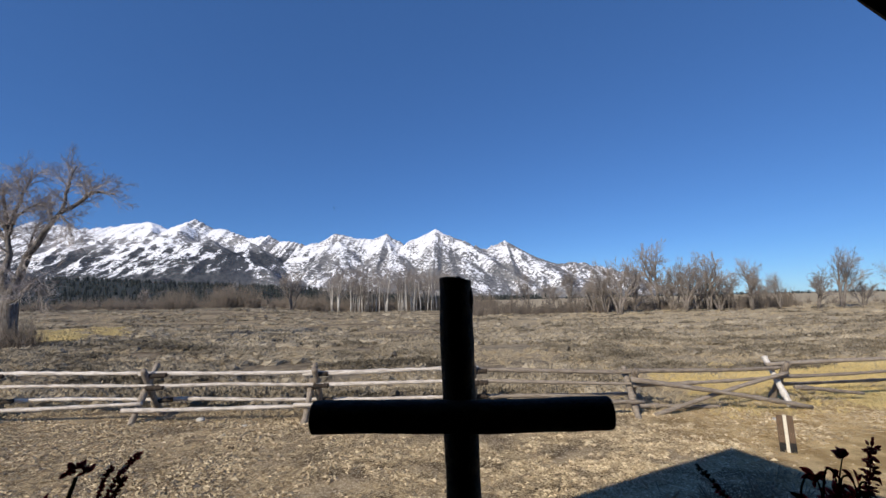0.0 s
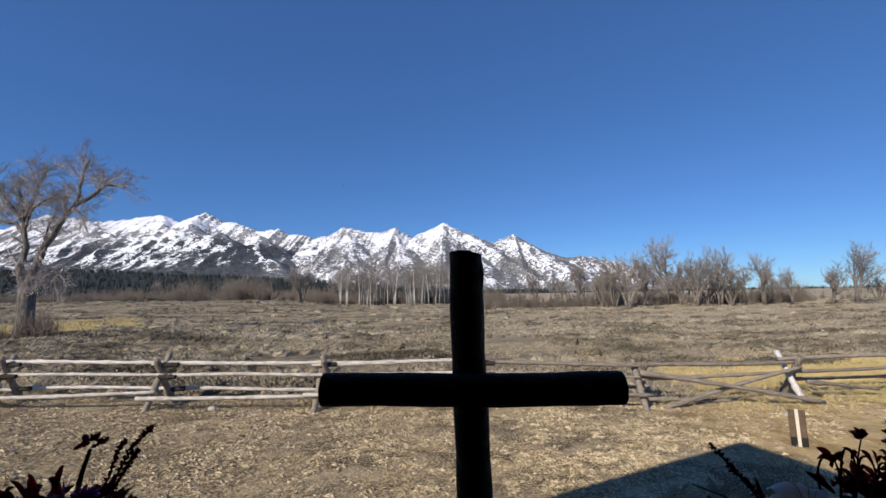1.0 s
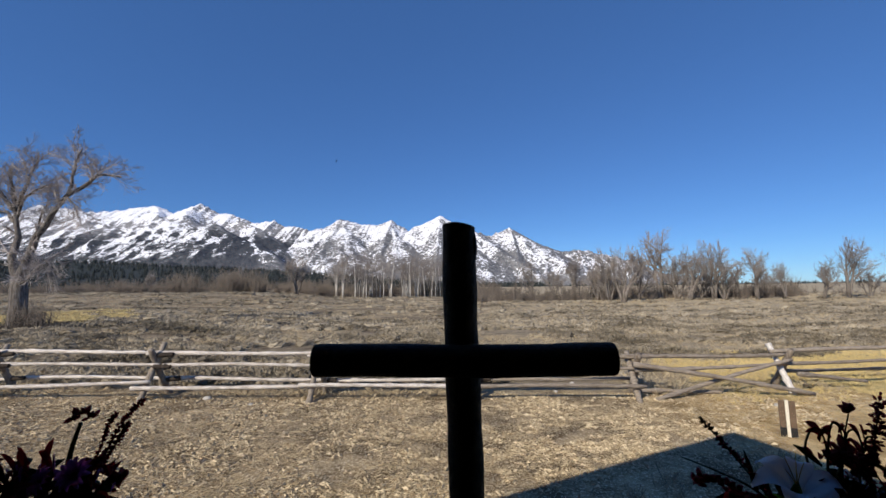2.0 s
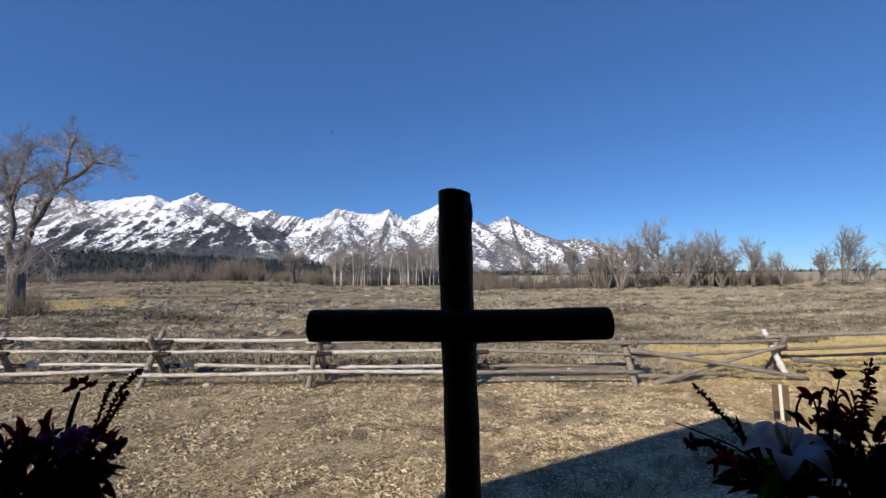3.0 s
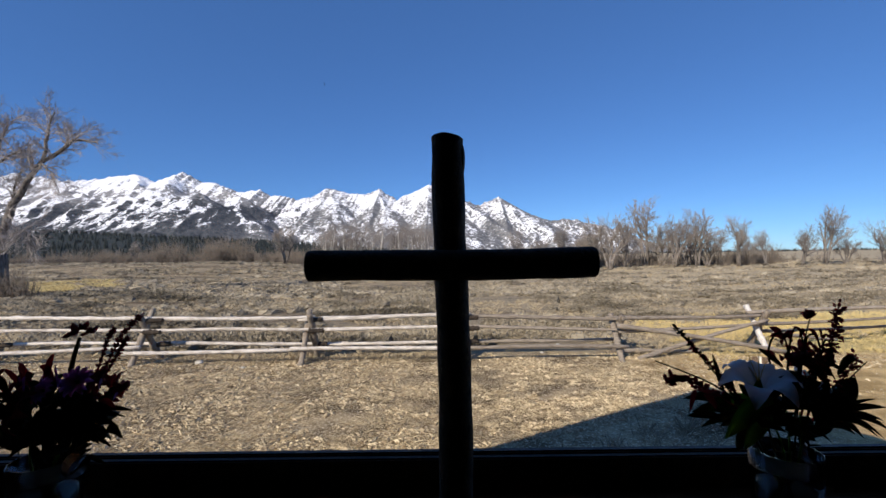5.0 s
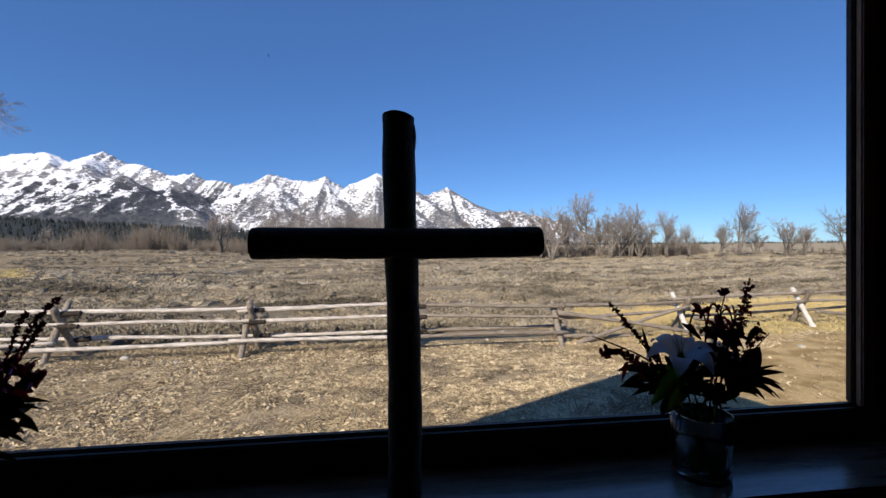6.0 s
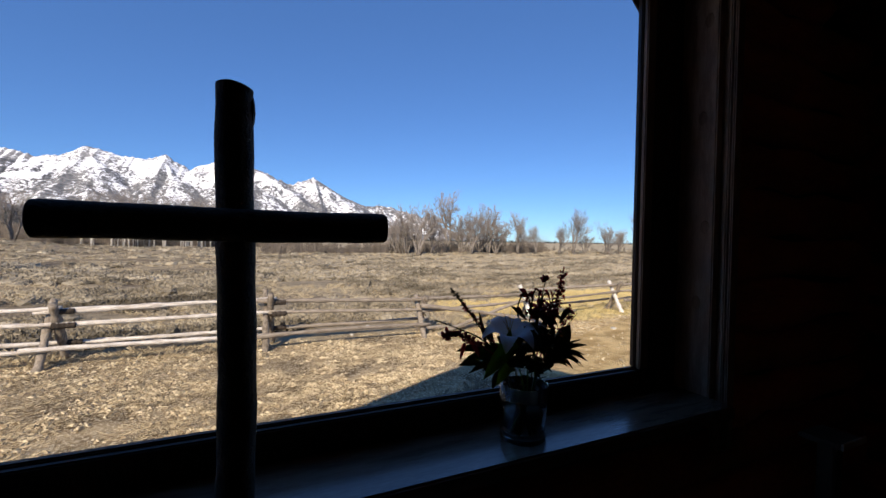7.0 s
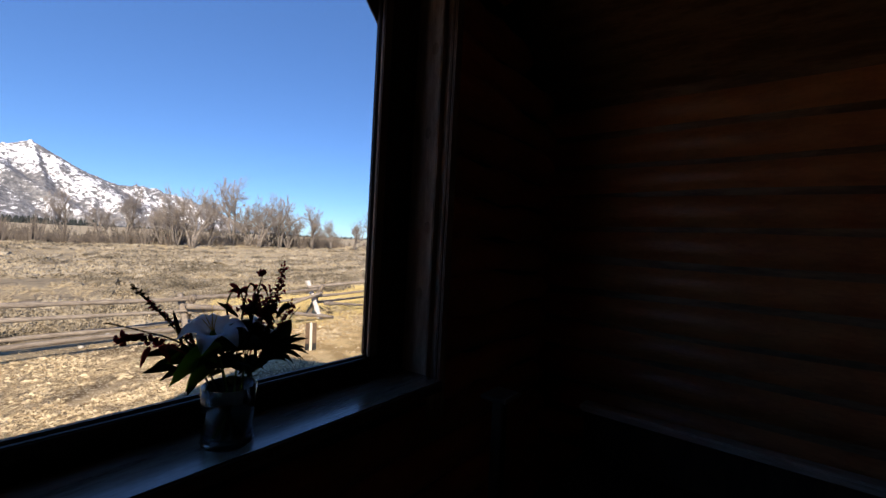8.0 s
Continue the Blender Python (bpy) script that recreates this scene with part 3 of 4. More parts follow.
def scatter(seed, count, depth, slope, keep):
    rng = random.Random(seed)
    made = []
    while len(made) < count:
        y = depth[0] + (depth[1] - depth[0]) * rng.random() ** 1.5
        x = y * rng.uniform(*slope)
        s = keep(x, y, rng)
        if s:
            made.append((x, y, *s))
    return made


def sage_here(x, y, r):
    patch = noise.noise((x / 5, y / 1.8, 5.0))
    if r.random() > 0.25 + 1.6 * patch or y < fence_y(x) + 1.6 or (x > 5.5 and y < fence_y(x) + 5.0) or math.hypot(x + 34, y - 31.5) < 1.4:
        return None
    s = r.uniform(0.35, 1.1) + 0.5 * max(patch, 0)
    return 0.70 * s, 0.40 * s


def fence_y(x):
    """The line of the fence's front feet."""
    return 10.55 + 0.155 * max(x - 4.5, 0)


def gold_here(x, y):
    s = x / y + 0.03 * noise.noise((x / 4, y / 3, 8.0))
    return (-1.03 < s < -0.90 and 37 < y < 54) or (-0.885 < s < -0.79 and 43 < y < 56) or (s < -1.10 and 36 < y < 46)


FAR_SAGE = lambda x, y, r: (r.uniform(0.6, 1.6), r.uniform(0.2, 0.55)) if not (gold_here(x, y)) and r.random() < 0.22 + 1.9 * noise.noise((x / 11, y / 3.5, 4.0)) else None


def domes(name, spots, leaves, size, material, label, seed):
    """Low rounded bushes built of small leaf sprays."""
    rng = random.Random(seed)
    V, F = [], []
    for x, y, r, h in spots:
        z = ground_z(x, y) - 0.03
        k = len(V)
        for ring, (c, v) in enumerate(((1.0, 0.0), (0.84, 0.52), (0.48, 0.86))):
            for i in range(7):
                a = i * 0.8976 + ring * 0.45
                lump = 0.60 + 0.38 * noise.noise((x * 3 + c * math.cos(a) * 1.7, y * 3 + c * math.sin(a) * 1.7, v * 1.7))
                V.append(Vector((x + r * lump * c * math.cos(a), y + r * lump * c * math.sin(a), z + h * lump * v)))
        for ring in (0, 7):
            for i in range(7):
                j = (i + 1) % 7
                F.append((k + ring + i, k + ring + j, k + ring + 7 + j, k + ring + 7 + i))
        F.append(tuple(k + 14 + i for i in range(7)))
        for _ in range(leaves):
            a, v, q = rng.uniform(0, 6.283), rng.random() ** 0.8, rng.uniform(0.72, 1.0)
            c = math.sqrt(1 - v * v)
            n = Vector((c * math.cos(a), c * math.sin(a), v))
            lump = 0.8 + 0.35 * noise.noise((x * 3 + n.x * 1.7, y * 3 + n.y * 1.7, n.z * 1.7))
            p = Vector((x + r * q * lump * n.x, y + r * q * lump * n.y, z + h * q * lump * n.z))
            d = (n + Vector((rng.gauss(0, 0.4), rng.gauss(0, 0.4), 0.3 + rng.gauss(0, 0.3)))).normalized()
            ang = rng.uniform(0, 6.283)
            t = Vector((math.cos(ang), math.sin(ang), rng.gauss(0, 0.3))) * size * r * rng.uniform(0.6, 1.3)
            k = len(V)
            V += [p - t, p + t, p + d * r * rng.uniform(0.05, 0.12)]
            F.append((k, k + 1, k + 2))
    ob = new(name, mesh_of(name, V, F, material))
    tagged(ob, label, "sagebrush", kind="stuff")


domes("sagebrush", scatter(1, 2400, (11.6, 30), (-1.45, 2.1), sage_here), 220, 0.045, SAGE, "grey-brown sagebrush covering the flat beyond the fence", 2)
domes("far_sagebrush", scatter(2, 6500, (28, 128), (-1.45, 2.1), FAR_SAGE), 46, 0.06, SAGE, "grey-brown sagebrush spreading to the far trees", 12)
tufts("meadow_straw", scatter(4, 14500, (11, 80), (-1.45, 2.1), lambda x, y, r: (0.17, r.uniform(0.06, 0.19) * (1 + y / 60)) if y > fence_y(x) + 0.4 and noise.noise((x / 5, y / 3, 1)) > -0.1 else None), 12, STRAW,
      "pale dry straw among the sagebrush", "dry grass", 1.1, 0.022, 3)
# tufts left out inside the chapel's shadow, so the shade looks darker
tufts("yard_grass", scatter(6, 13000, (3.5, 12.0), (-1.6, 2.1), lambda x, y, r: (0.08, r.uniform(0.02, 0.075)) if noise.noise((x / 1.4, y / 0.7, 3)) > r.uniform(-0.5, 0.25) and not (x > 0.5 and y < 5.6 + 0.42 * x) else None), 9, STRAW,
      "short dry straw on the trodden yard", "dry grass", 1.9, 0.06, 5)
tufts("golden_grass", scatter(7, 6500, (9.5, 18.5), (0.45, 2.1), lambda x, y, r: (0.10, r.uniform(0.07, 0.20)) if x > 6.8 + 1.5 * noise.noise((x, y, 0)) and (y > fence_y(x) + 1.5 or (r.random() < 0.12 and y > fence_y(x) - 0.7)) else None), 20, GOLD,
      "tall golden dry grass along the fence", "grass", 0.7, 0.012, 7)
tufts("gold_patch", scatter(9, 1100, (36, 57), (-1.35, -0.75), lambda x, y, r: (0.3, r.uniform(0.15, 0.4)) if gold_here(x, y) else None), 20, GOLD,
      "golden grass beside the old cottonwood", "grass", 1.0, 0.025, 9)


WEED_SPOTS = [(0.9 + 4.6 * (i / 60) + 0.35 * math.sin(i * 7.1), 5.55 + 2.2 * (i / 60) - 0.25 - 0.3 * (1 + math.sin(i * 3.3))) for i in range(60)]
tufts("yard_weeds", [(x, y, 0.10, 0.14 + 0.16 * (0.5 + 0.5 * math.sin(x * 9))) for x, y in WEED_SPOTS], 14, GREY_WEED, "thin dry weeds in the chapel's shade", "weeds", 1.1, 0.016, 15)


def build_litter():
    """Dead leaves and chips strewn on the yard."""
    rng = random.Random(12)
    V, F = [], []
    n = 0
    while n < 125000:
        y = 3.4 + 8.0 * rng.random() ** 1.2
        x = y * rng.uniform(-1.5, 1.5)
        if 0.8 * noise.noise((x / 1.3, y / 0.9, 6.0)) + 1.0 * noise.noise((x / 0.28, y / 0.22, 2.0)) < rng.uniform(-0.15, 0.45):
            continue
        # pale chips thinned within the chapel's shadow to deepen its tone
        if (x > 5.5 and rng.random() < 0.6) or (x > 0.5 and y < 5.6 + 0.42 * x and rng.random() < 0.93):
            continue
        n += 1
        s = rng.uniform(0.007, 0.023) * (1 if rng.random() < 0.96 else 1.5)
        z, a, e = ground_z(x, y), rng.uniform(0, 6.283), rng.uniform(0.15, 0.6)
        if rng.random() < 0.6:
            s, e = s * 2.3, e * 0.22
        c, d = math.cos(a) * s, math.sin(a) * s
        b = len(V)
        lift = rng.uniform(0.2, 0.9) * s
        V += [(x - c, y - d, z), (x + d * e, y - c * e, z + lift), (x + c, y + d, z + lift * 0.6), (x - d * e, y + c * e, z + 0.3 * lift), (x, y, z + lift * 1.2)]
        F += [(b, b + 1, b + 4), (b + 1, b + 2, b + 4), (b + 2, b + 3, b + 4), (b + 3, b, b + 4)]
    ob = new("leaf_litter", mesh_of("leaf_litter", V, F, LITTER))
    tagged(ob, "pale dead leaves and chips strewn on the yard", "litter", kind="stuff")


build_litter()


def stone(at, size, seed):
    rng = random.Random(seed)
    bm = bmesh.new()
    bmesh.ops.create_icosphere(bm, subdivisions=2, radius=size)
    for v in bm.verts:
        v.co *= 1 + 0.25 * noise.noise(v.co / size + Vector((seed, 0, 0)))
        v.co.z *= 0.55
    me = bpy.data.meshes.new("stone")
    bm.to_mesh(me)
    bm.free()
    me.materials.append(STONE)
    ob = new("stone", me)
    ob.location = (*at, ground_z(*at) + size * 0.2)
    tagged(ob, "small pale stone lying on the dry yard", "stone", "stones on the yard")


for i, (x, y, s) in enumerate([(-6.6, 10.9, 0.11), (-5.2, 10.4, 0.07), (7.4, 10.2, 0.08), (10.5, 9.6, 0.09), (2.6, 11.6, 0.06), (3.3, 12.6, 0.07), (11.6, 9.0, 0.1)]):
    stone((x, y), s, i)
# ---- fence ----
BUCK_X = [-30.0, -25.6, -21.2, -16.9, -12.6, -8.15, -3.75, 0.42, 4.5, 8.7, 13.65, 18.1, 22.7, 27.0]


def build_fence():
    fence = thing("buck_rail_fence", (0, 0, 0), "weathered grey buck-and-rail fence of peeled poles", "fence")
    rng = random.Random(21)

    def lay(name, a, b, r0, r1, seed, material):
        a, b = Vector(a), Vector(b)
        V, F = pole((b - a).length, r0, r1, seed)
        turn = (b - a).to_track_quat("X", "Z").to_matrix()
        return part(name, ([a + turn @ v for v in V], F, True), material, fence)

    for i, x in enumerate(BUCK_X):
        y, z = fence_y(x), ground_z(x, fence_y(x))
        pale, k = x > 4, 1.0 if x < 2 else 0.86
        top = 1.36 * (0.80 if x < 6 < x + 4 else 0.89 if pale else k)
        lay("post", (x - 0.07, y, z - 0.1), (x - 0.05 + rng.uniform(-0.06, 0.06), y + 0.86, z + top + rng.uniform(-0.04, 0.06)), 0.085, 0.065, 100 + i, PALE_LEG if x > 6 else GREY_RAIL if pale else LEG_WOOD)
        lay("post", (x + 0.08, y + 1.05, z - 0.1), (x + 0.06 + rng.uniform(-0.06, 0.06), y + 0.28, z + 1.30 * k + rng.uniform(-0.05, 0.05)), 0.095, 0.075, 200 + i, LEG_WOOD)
    for i, (x0, x1) in enumerate(zip(BUCK_X, BUCK_X[1:])):
        y0, y1, z = fence_y(x0), fence_y(x1), ground_z(x0, fence_y(x0))
        j = lambda s: rng.uniform(-s, s)
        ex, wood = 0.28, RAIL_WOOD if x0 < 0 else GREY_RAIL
        ka, kb = (1.0 if x < 2 else 0.86 for x in (x0, x1))
        lay("rail", (x0 - ex, y0 + 0.52, z + 1.16 * ka + j(0.03)), (x1 + ex * 0.6, y1 + 0.56, z + 1.16 * kb + j(0.03)), 0.058, 0.044, 300 + i, wood)
        lay("rail", (x0 - 0.1 + j(0.1), y0 + 0.45, z + 0.84 * ka + j(0.04)), (x1 + 0.2, y1 + 0.42, z + 0.84 * kb + j(0.04)), 0.051, 0.037, 400 + i, wood)
        # short dark poles added where each post shades the rails
        if x0 < 4:
            for h, q in ((1.11, 0.44), (0.83, 0.37), (0.40, 0.80)):
                lay("rail_butt", (x0 + 0.06, y0 + q, z + h), (x0 + 0.48 + j(0.1), y0 + q + 0.02, z + h + j(0.03)), 0.068, 0.056, 800 + 10 * i + int(h * 9), RAIL_SHADE)
        if x0 == 4.5:
            lay("rail", (x0 - 0.1, y0 + 0.30, z + 0.86), (x1 + 0.25, y1 - 0.18, z + 0.08), 0.06, 0.05, 500 + i, wood)
            lay("rail", (x0 + 0.35, y0 + 0.15, z + 0.08), (x1 + 0.1, y1 + 0.30, z + 0.82), 0.055, 0.045, 540 + i, wood)
            lay("rail", (x0 + 0.1, y0 + 0.55, z + 0.14), (x0 + 2.3, y0 + 0.75, z + 0.08), 0.055, 0.045, 560 + i, wood)
        elif x0 > 6:
            lay("rail", (x0 + 0.1, y0 + 0.1, z + 0.48), (x0 + 2.5, y0 + 0.9, z + 0.16), 0.06, 0.045, 580 + i, wood)
            lay("rail", (x0 + 0.2, y0 + 0.9, z + 0.4), (x1, y1 + 0.8, z + 0.42), 0.05, 0.045, 590 + i, wood)
        else:
            lay("rail", (x0 + 0.15, y0 + 0.88, z + 0.38 + j(0.03)), (x1 + 0.15, y1 + 0.86, z + 0.42 + j(0.03)), 0.053, 0.044, 600 + i, wood)
            lay("rail", (x0 - 0.35, y0 + 0.14, z + 0.36 + j(0.04)), (x1 + 0.12, y1 + 0.15, z + 0.40 + j(0.04)), 0.056, 0.044, 700 + i, wood)


build_fence()


def build_marker():
    x, y = 6.16, 8.25
    z = ground_z(x, y)
    m = thing("trail_marker", (x, y, z), "short brown marker post with a pale strip in the yard", "marker post")
    m.rotation_euler = (0, radians(-1), radians(-25))
    for a, b in ((-0.125, -0.028), (0.028, 0.13)):
        board = part("board", box_mesh((a, -0.015, 0.17), (b, 0.015, 0.66), 0.004), MARKER_BROWN, m)
        part("foot", box_mesh((a, -0.018, -0.05), (b, 0.018, 0.17), 0.004), MARKER_BLACK, board, "black foot")
    part("strip", box_mesh((-0.026, -0.02, -0.08), (0.026, 0.02, 0.67), 0.004), MARKER_PALE, m, "pale strip")


build_marker()

# ---- the chapel ----
FLOOR_Z, APEX, PITCH, HALF, BACK = 1.15, 5.8, 0.705, 2.7, -8.0
WIN_L, WIN_R, WIN_B, WIN_T = -1.65, 1.5, 2.09, 3.95     # the opening in the end wall
LOG_Y, LOG_R, LOG_STEP = 0.98, 0.099, 0.19


def roof_z(x):
    return APEX - 0.16 - PITCH * abs(x)


def prism(points, y0, y1):
    """A polygon in x and z, drawn out from y0 to y1."""
    bm = bmesh.new()
    a = [bm.verts.new((x, y0, z)) for x, z in points]
    b = [bm.verts.new((x, y1, z)) for x, z in points]
    bm.faces.new(a), bm.faces.new(list(reversed(b)))
    for i in range(len(points)):
        j = (i + 1) % len(points)
        bm.faces.new((a[j], a[i], b[i], b[j]))
    bmesh.ops.recalc_face_normals(bm, faces=bm.faces[:])
    return bm


def joined(bms):
    whole = bmesh.new()
    for bm in bms:
        me = bpy.data.meshes.new("tmp")
        bm.to_mesh(me)
        bm.free()
        whole.from_mesh(me)
        bpy.data.meshes.remove(me)
    return whole


def setting(name, bm, material, label, category):
    me = bpy.data.meshes.new(name)
    bm.to_mesh(me)
    bm.free()
    me.materials.append(material)
    return tagged(new(name, me), label, category, kind="structure")


W = HALF + 0.12
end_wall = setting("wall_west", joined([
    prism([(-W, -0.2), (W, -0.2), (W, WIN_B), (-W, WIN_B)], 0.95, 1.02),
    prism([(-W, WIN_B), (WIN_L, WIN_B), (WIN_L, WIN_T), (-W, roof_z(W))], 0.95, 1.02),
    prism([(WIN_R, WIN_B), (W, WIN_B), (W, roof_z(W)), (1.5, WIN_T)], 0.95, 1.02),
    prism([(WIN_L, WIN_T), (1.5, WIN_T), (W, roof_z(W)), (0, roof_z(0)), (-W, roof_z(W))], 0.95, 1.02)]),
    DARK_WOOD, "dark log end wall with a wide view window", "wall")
back_wall = setting("wall_east", prism([(-W, -0.2), (W, -0.2), (W, roof_z(W)), (0, roof_z(0)), (-W, roof_z(W))], BACK - 0.1, BACK), INNER, "dark log wall at the back of the chapel", "wall")
side_n = setting("wall_north", box_mesh((HALF + 0.06, BACK, -0.2), (HALF + 0.14, 0.95, roof_z(HALF + 0.1))), INNER, "log side wall of red-brown varnished logs", "wall")
side_s = setting("wall_south", box_mesh((-HALF - 0.14, BACK, -0.2), (-HALF - 0.06, 0.95, roof_z(HALF + 0.1))), INNER, "log side wall of red-brown varnished logs", "wall")
setting("floor", box_mesh((-W, BACK, FLOOR_Z - 0.12), (W, 0.95, FLOOR_Z)), FLOORING, "dark plank floor of the chapel", "floor")
roof = setting("roof", joined([prism([(s * (HALF + 0.65), APEX - PITCH * (HALF + 0.65)), (0, APEX), (0, APEX - 0.14), (s * (HALF + 0.65), APEX - PITCH * (HALF + 0.65) - 0.14)], BACK - 0.7, 1.25) for s in (-1, 1)]),
               SHINGLE, "weathered wooden gable roof with deep eaves", "roof")
setting("ceiling", joined([prism([(s * W, roof_z(W) - 0.005), (0, roof_z(0) - 0.005), (0, roof_z(0) - 0.03), (s * W, roof_z(W) - 0.03)], BACK, 0.95) for s in (-1, 1)]), INNER,
        "dark board ceiling under the gable roof", "ceiling")

log_meshes = {}


def log_mesh(length, seed):
    key = (round(length, 3), seed % 5)
    if key not in log_meshes:
        V, F = pole(length, LOG_R * 1.02, LOG_R * 0.97, seed % 5 + 40, 12, 8, 0.004)
        log_meshes[key] = mesh_of("log", V, F, LOG, True)
    return log_meshes[key]


def lay_log(parent, a, length, turn, seed):
    ob = part("log", log_mesh(length, seed), LOG, parent)
    ob.location, ob.rotation_euler = a, (0, 0, turn)


for i in range(14):
    z = 1.06 + LOG_STEP * i
    lay_log(side_n, (HALF + 0.11, BACK - 0.3, z), 9.6, math.pi / 2, i)
    lay_log(side_s, (-HALF - 0.11, BACK - 0.3, z), 9.6, math.pi / 2, i + 2)
for i in range(22):
    z = 1.155 + LOG_STEP * i
    if z < WIN_B - 0.05:
        lay_log(end_wall, (-W - 0.25, LOG_Y, z), 2 * W + 0.5, 0, i)
    elif z < WIN_T:
        end = min(W + 0.25, (APEX - 0.3 - z) / PITCH)
        lay_log(end_wall, (WIN_R + 0.06, LOG_Y, z), end - WIN_R - 0.06, 0, i)
        lay_log(end_wall, (-end, LOG_Y, z), end + WIN_L - 0.06, 0, i + 1)
    elif z < APEX - 0.6:
        end = (APEX - 0.3 - z) / PITCH
        lay_log(end_wall, (-end, LOG_Y, z + 0.1), 2 * end, 0, i)


def build_window():
    win = thing("window_1", (0, 1.0, WIN_B), "wide fixed view window with dark brown wooden boards", "window", kind="structure")
    o = Vector((0, 1.0, WIN_B))

    def board(name, a, b, material, label="", bevel=0.004):
        return part(name, box_mesh(tuple(Vector(a) - o), tuple(Vector(b) - o), bevel), material, win, label)

    R, B, T = 1.277, 2.285, 3.84
    L = WIN_L + WIN_R                                   # the far side lies this much further out
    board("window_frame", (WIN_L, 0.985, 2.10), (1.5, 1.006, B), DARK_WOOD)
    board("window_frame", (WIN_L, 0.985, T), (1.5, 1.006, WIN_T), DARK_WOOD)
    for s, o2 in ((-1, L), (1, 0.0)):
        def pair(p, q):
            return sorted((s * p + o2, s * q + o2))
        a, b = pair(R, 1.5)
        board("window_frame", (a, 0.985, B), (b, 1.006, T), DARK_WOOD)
        a, b = pair(R + 0.006, R + 0.05)
        board("bead", (a, 0.965, B - 0.004), (b, 0.9845, T), BEAD, "narrow brown bead")
        a, b = pair(1.49, 1.525)
        board("reveal_board", (a, 0.85, 2.13), (b, 0.984, WIN_T), TRIM, "brown knotty side board")
        a, b = pair(1.5255, 1.60)
        board("casing", (a, 0.828, 2.0), (b, 0.87, WIN_T + 0.08), TRIM)
        a, b = pair(1.535, 1.548)
        board("casing_bead", (a, 0.816, 2.0), (b, 0.8275, WIN_T + 0.08), TRIM)
    for y, z in ((0.885, 3.52), (0.90, 3.18), (0.88, 2.79), (0.905, 2.52)):
        bm = bmesh.new()
        bmesh.ops.create_icosphere(bm, subdivisions=2, radius=1)
        for v in bm.verts:
            v.co = Vector((1.49 + v.co.x * 0.0025, y + v.co.y * 0.017, z + v.co.z * 0.026)) - o
        part("knot", bm, BEAD, win, "dark knot in the side board")
    # corner brace against the glass
    bm = prism([(1.30, T + 0.02), (1.30, 3.548), (1.285, 3.565), (1.22, 3.632), (1.11, 3.732), (1.01, 3.845), (1.0, T + 0.02)], 1.0075, 1.014)
    for v in bm.verts:
        v.co -= o
    part("corner_brace", bm, DARK_WOOD, win)
    board("bead", (-R + L, 0.965, B - 0.045), (R, 0.9845, B - 0.006), DARK_WOOD)
    board("window_sill", (WIN_L + 0.011, 0.757, 2.15), (1.489, 0.984, 2.195), SILL, "glossy varnished sill", 0.006)
    board("head_board", (WIN_L + 0.011, 0.85, WIN_T - 0.035), (1.489, 0.984, WIN_T), TRIM)
    pane = board("pane", (-R + L - 0.02, 0.992, B - 0.02), (R + 0.02, 0.998, T + 0.02), PANE, "clear glass pane", 0)
    pane.visible_shadow = False
    bm = bmesh.new()
    bmesh.ops.create_icosphere(bm, subdivisions=1, radius=1)
    for v in bm.verts:
        v.co = Vector((v.co.x * 0.0012, v.co.y * 0.0006, v.co.z * 0.0035)) + Vector((-0.306, 0.9905, 3.203)) - o
    part("dirt_speck", bm, MARKER_BLACK, win, "dark speck of dirt")


build_window()


# ---- things in the chapel ----
def build_ledge():
    ledge = thing("bench", (HALF - 0.12, -1.2, FLOOR_Z), "plain wooden bench with a highlight-pale rail along the log wall", "bench")
    part("backrest", box_mesh((-0.02, -1.6, 0.35), (0.02, 1.75, 0.68), 0.006), DARK_WOOD, ledge)
    # the highlight along the rail is put into its pale colour
    part("rail", box_mesh((-0.05, -1.62, 0.68), (0.05, 1.77, 0.72), 0.012), HIGHLIGHT_WOOD, ledge, "top rail with its highlight painted pale")
    part("seat", box_mesh((-0.40, -1.6, 0.40), (-0.02, 1.75, 0.44), 0.008), DARK_WOOD, ledge)
    for y in (-1.5, 0.0, 1.6):
        part("leg", box_mesh((-0.38, y - 0.03, 0.0), (-0.03, y + 0.03, 0.40), 0.006), DARK_WOOD, ledge)


build_ledge()


def build_stand():
    # stand added to hold up a small glint, painted as a pale strip
    stand = thing("small_stand", (1.56, 0.54, FLOOR_Z), "slim dark wooden stand added to carry a painted glint", "stand")
    part("foot", box_mesh((-0.13, -0.10, 0.0), (0.13, 0.10, 0.03), 0.008), DARK_WOOD, stand)
    part("post", box_mesh((-0.022, -0.022, 0.03), (0.022, 0.022, 1.02), 0.004), DARK_WOOD, stand)
    part("top_board", box_mesh((-0.065, -0.05, 1.02), (0.065, 0.05, 1.035), 0.004), DARK_WOOD, stand)
    part("glint_strip", box_mesh((-0.066, -0.056, 1.022), (0.066, -0.0505, 1.042), 0.002), HIGHLIGHT_WOOD, stand, "pale strip painted as a glint")


build_stand()


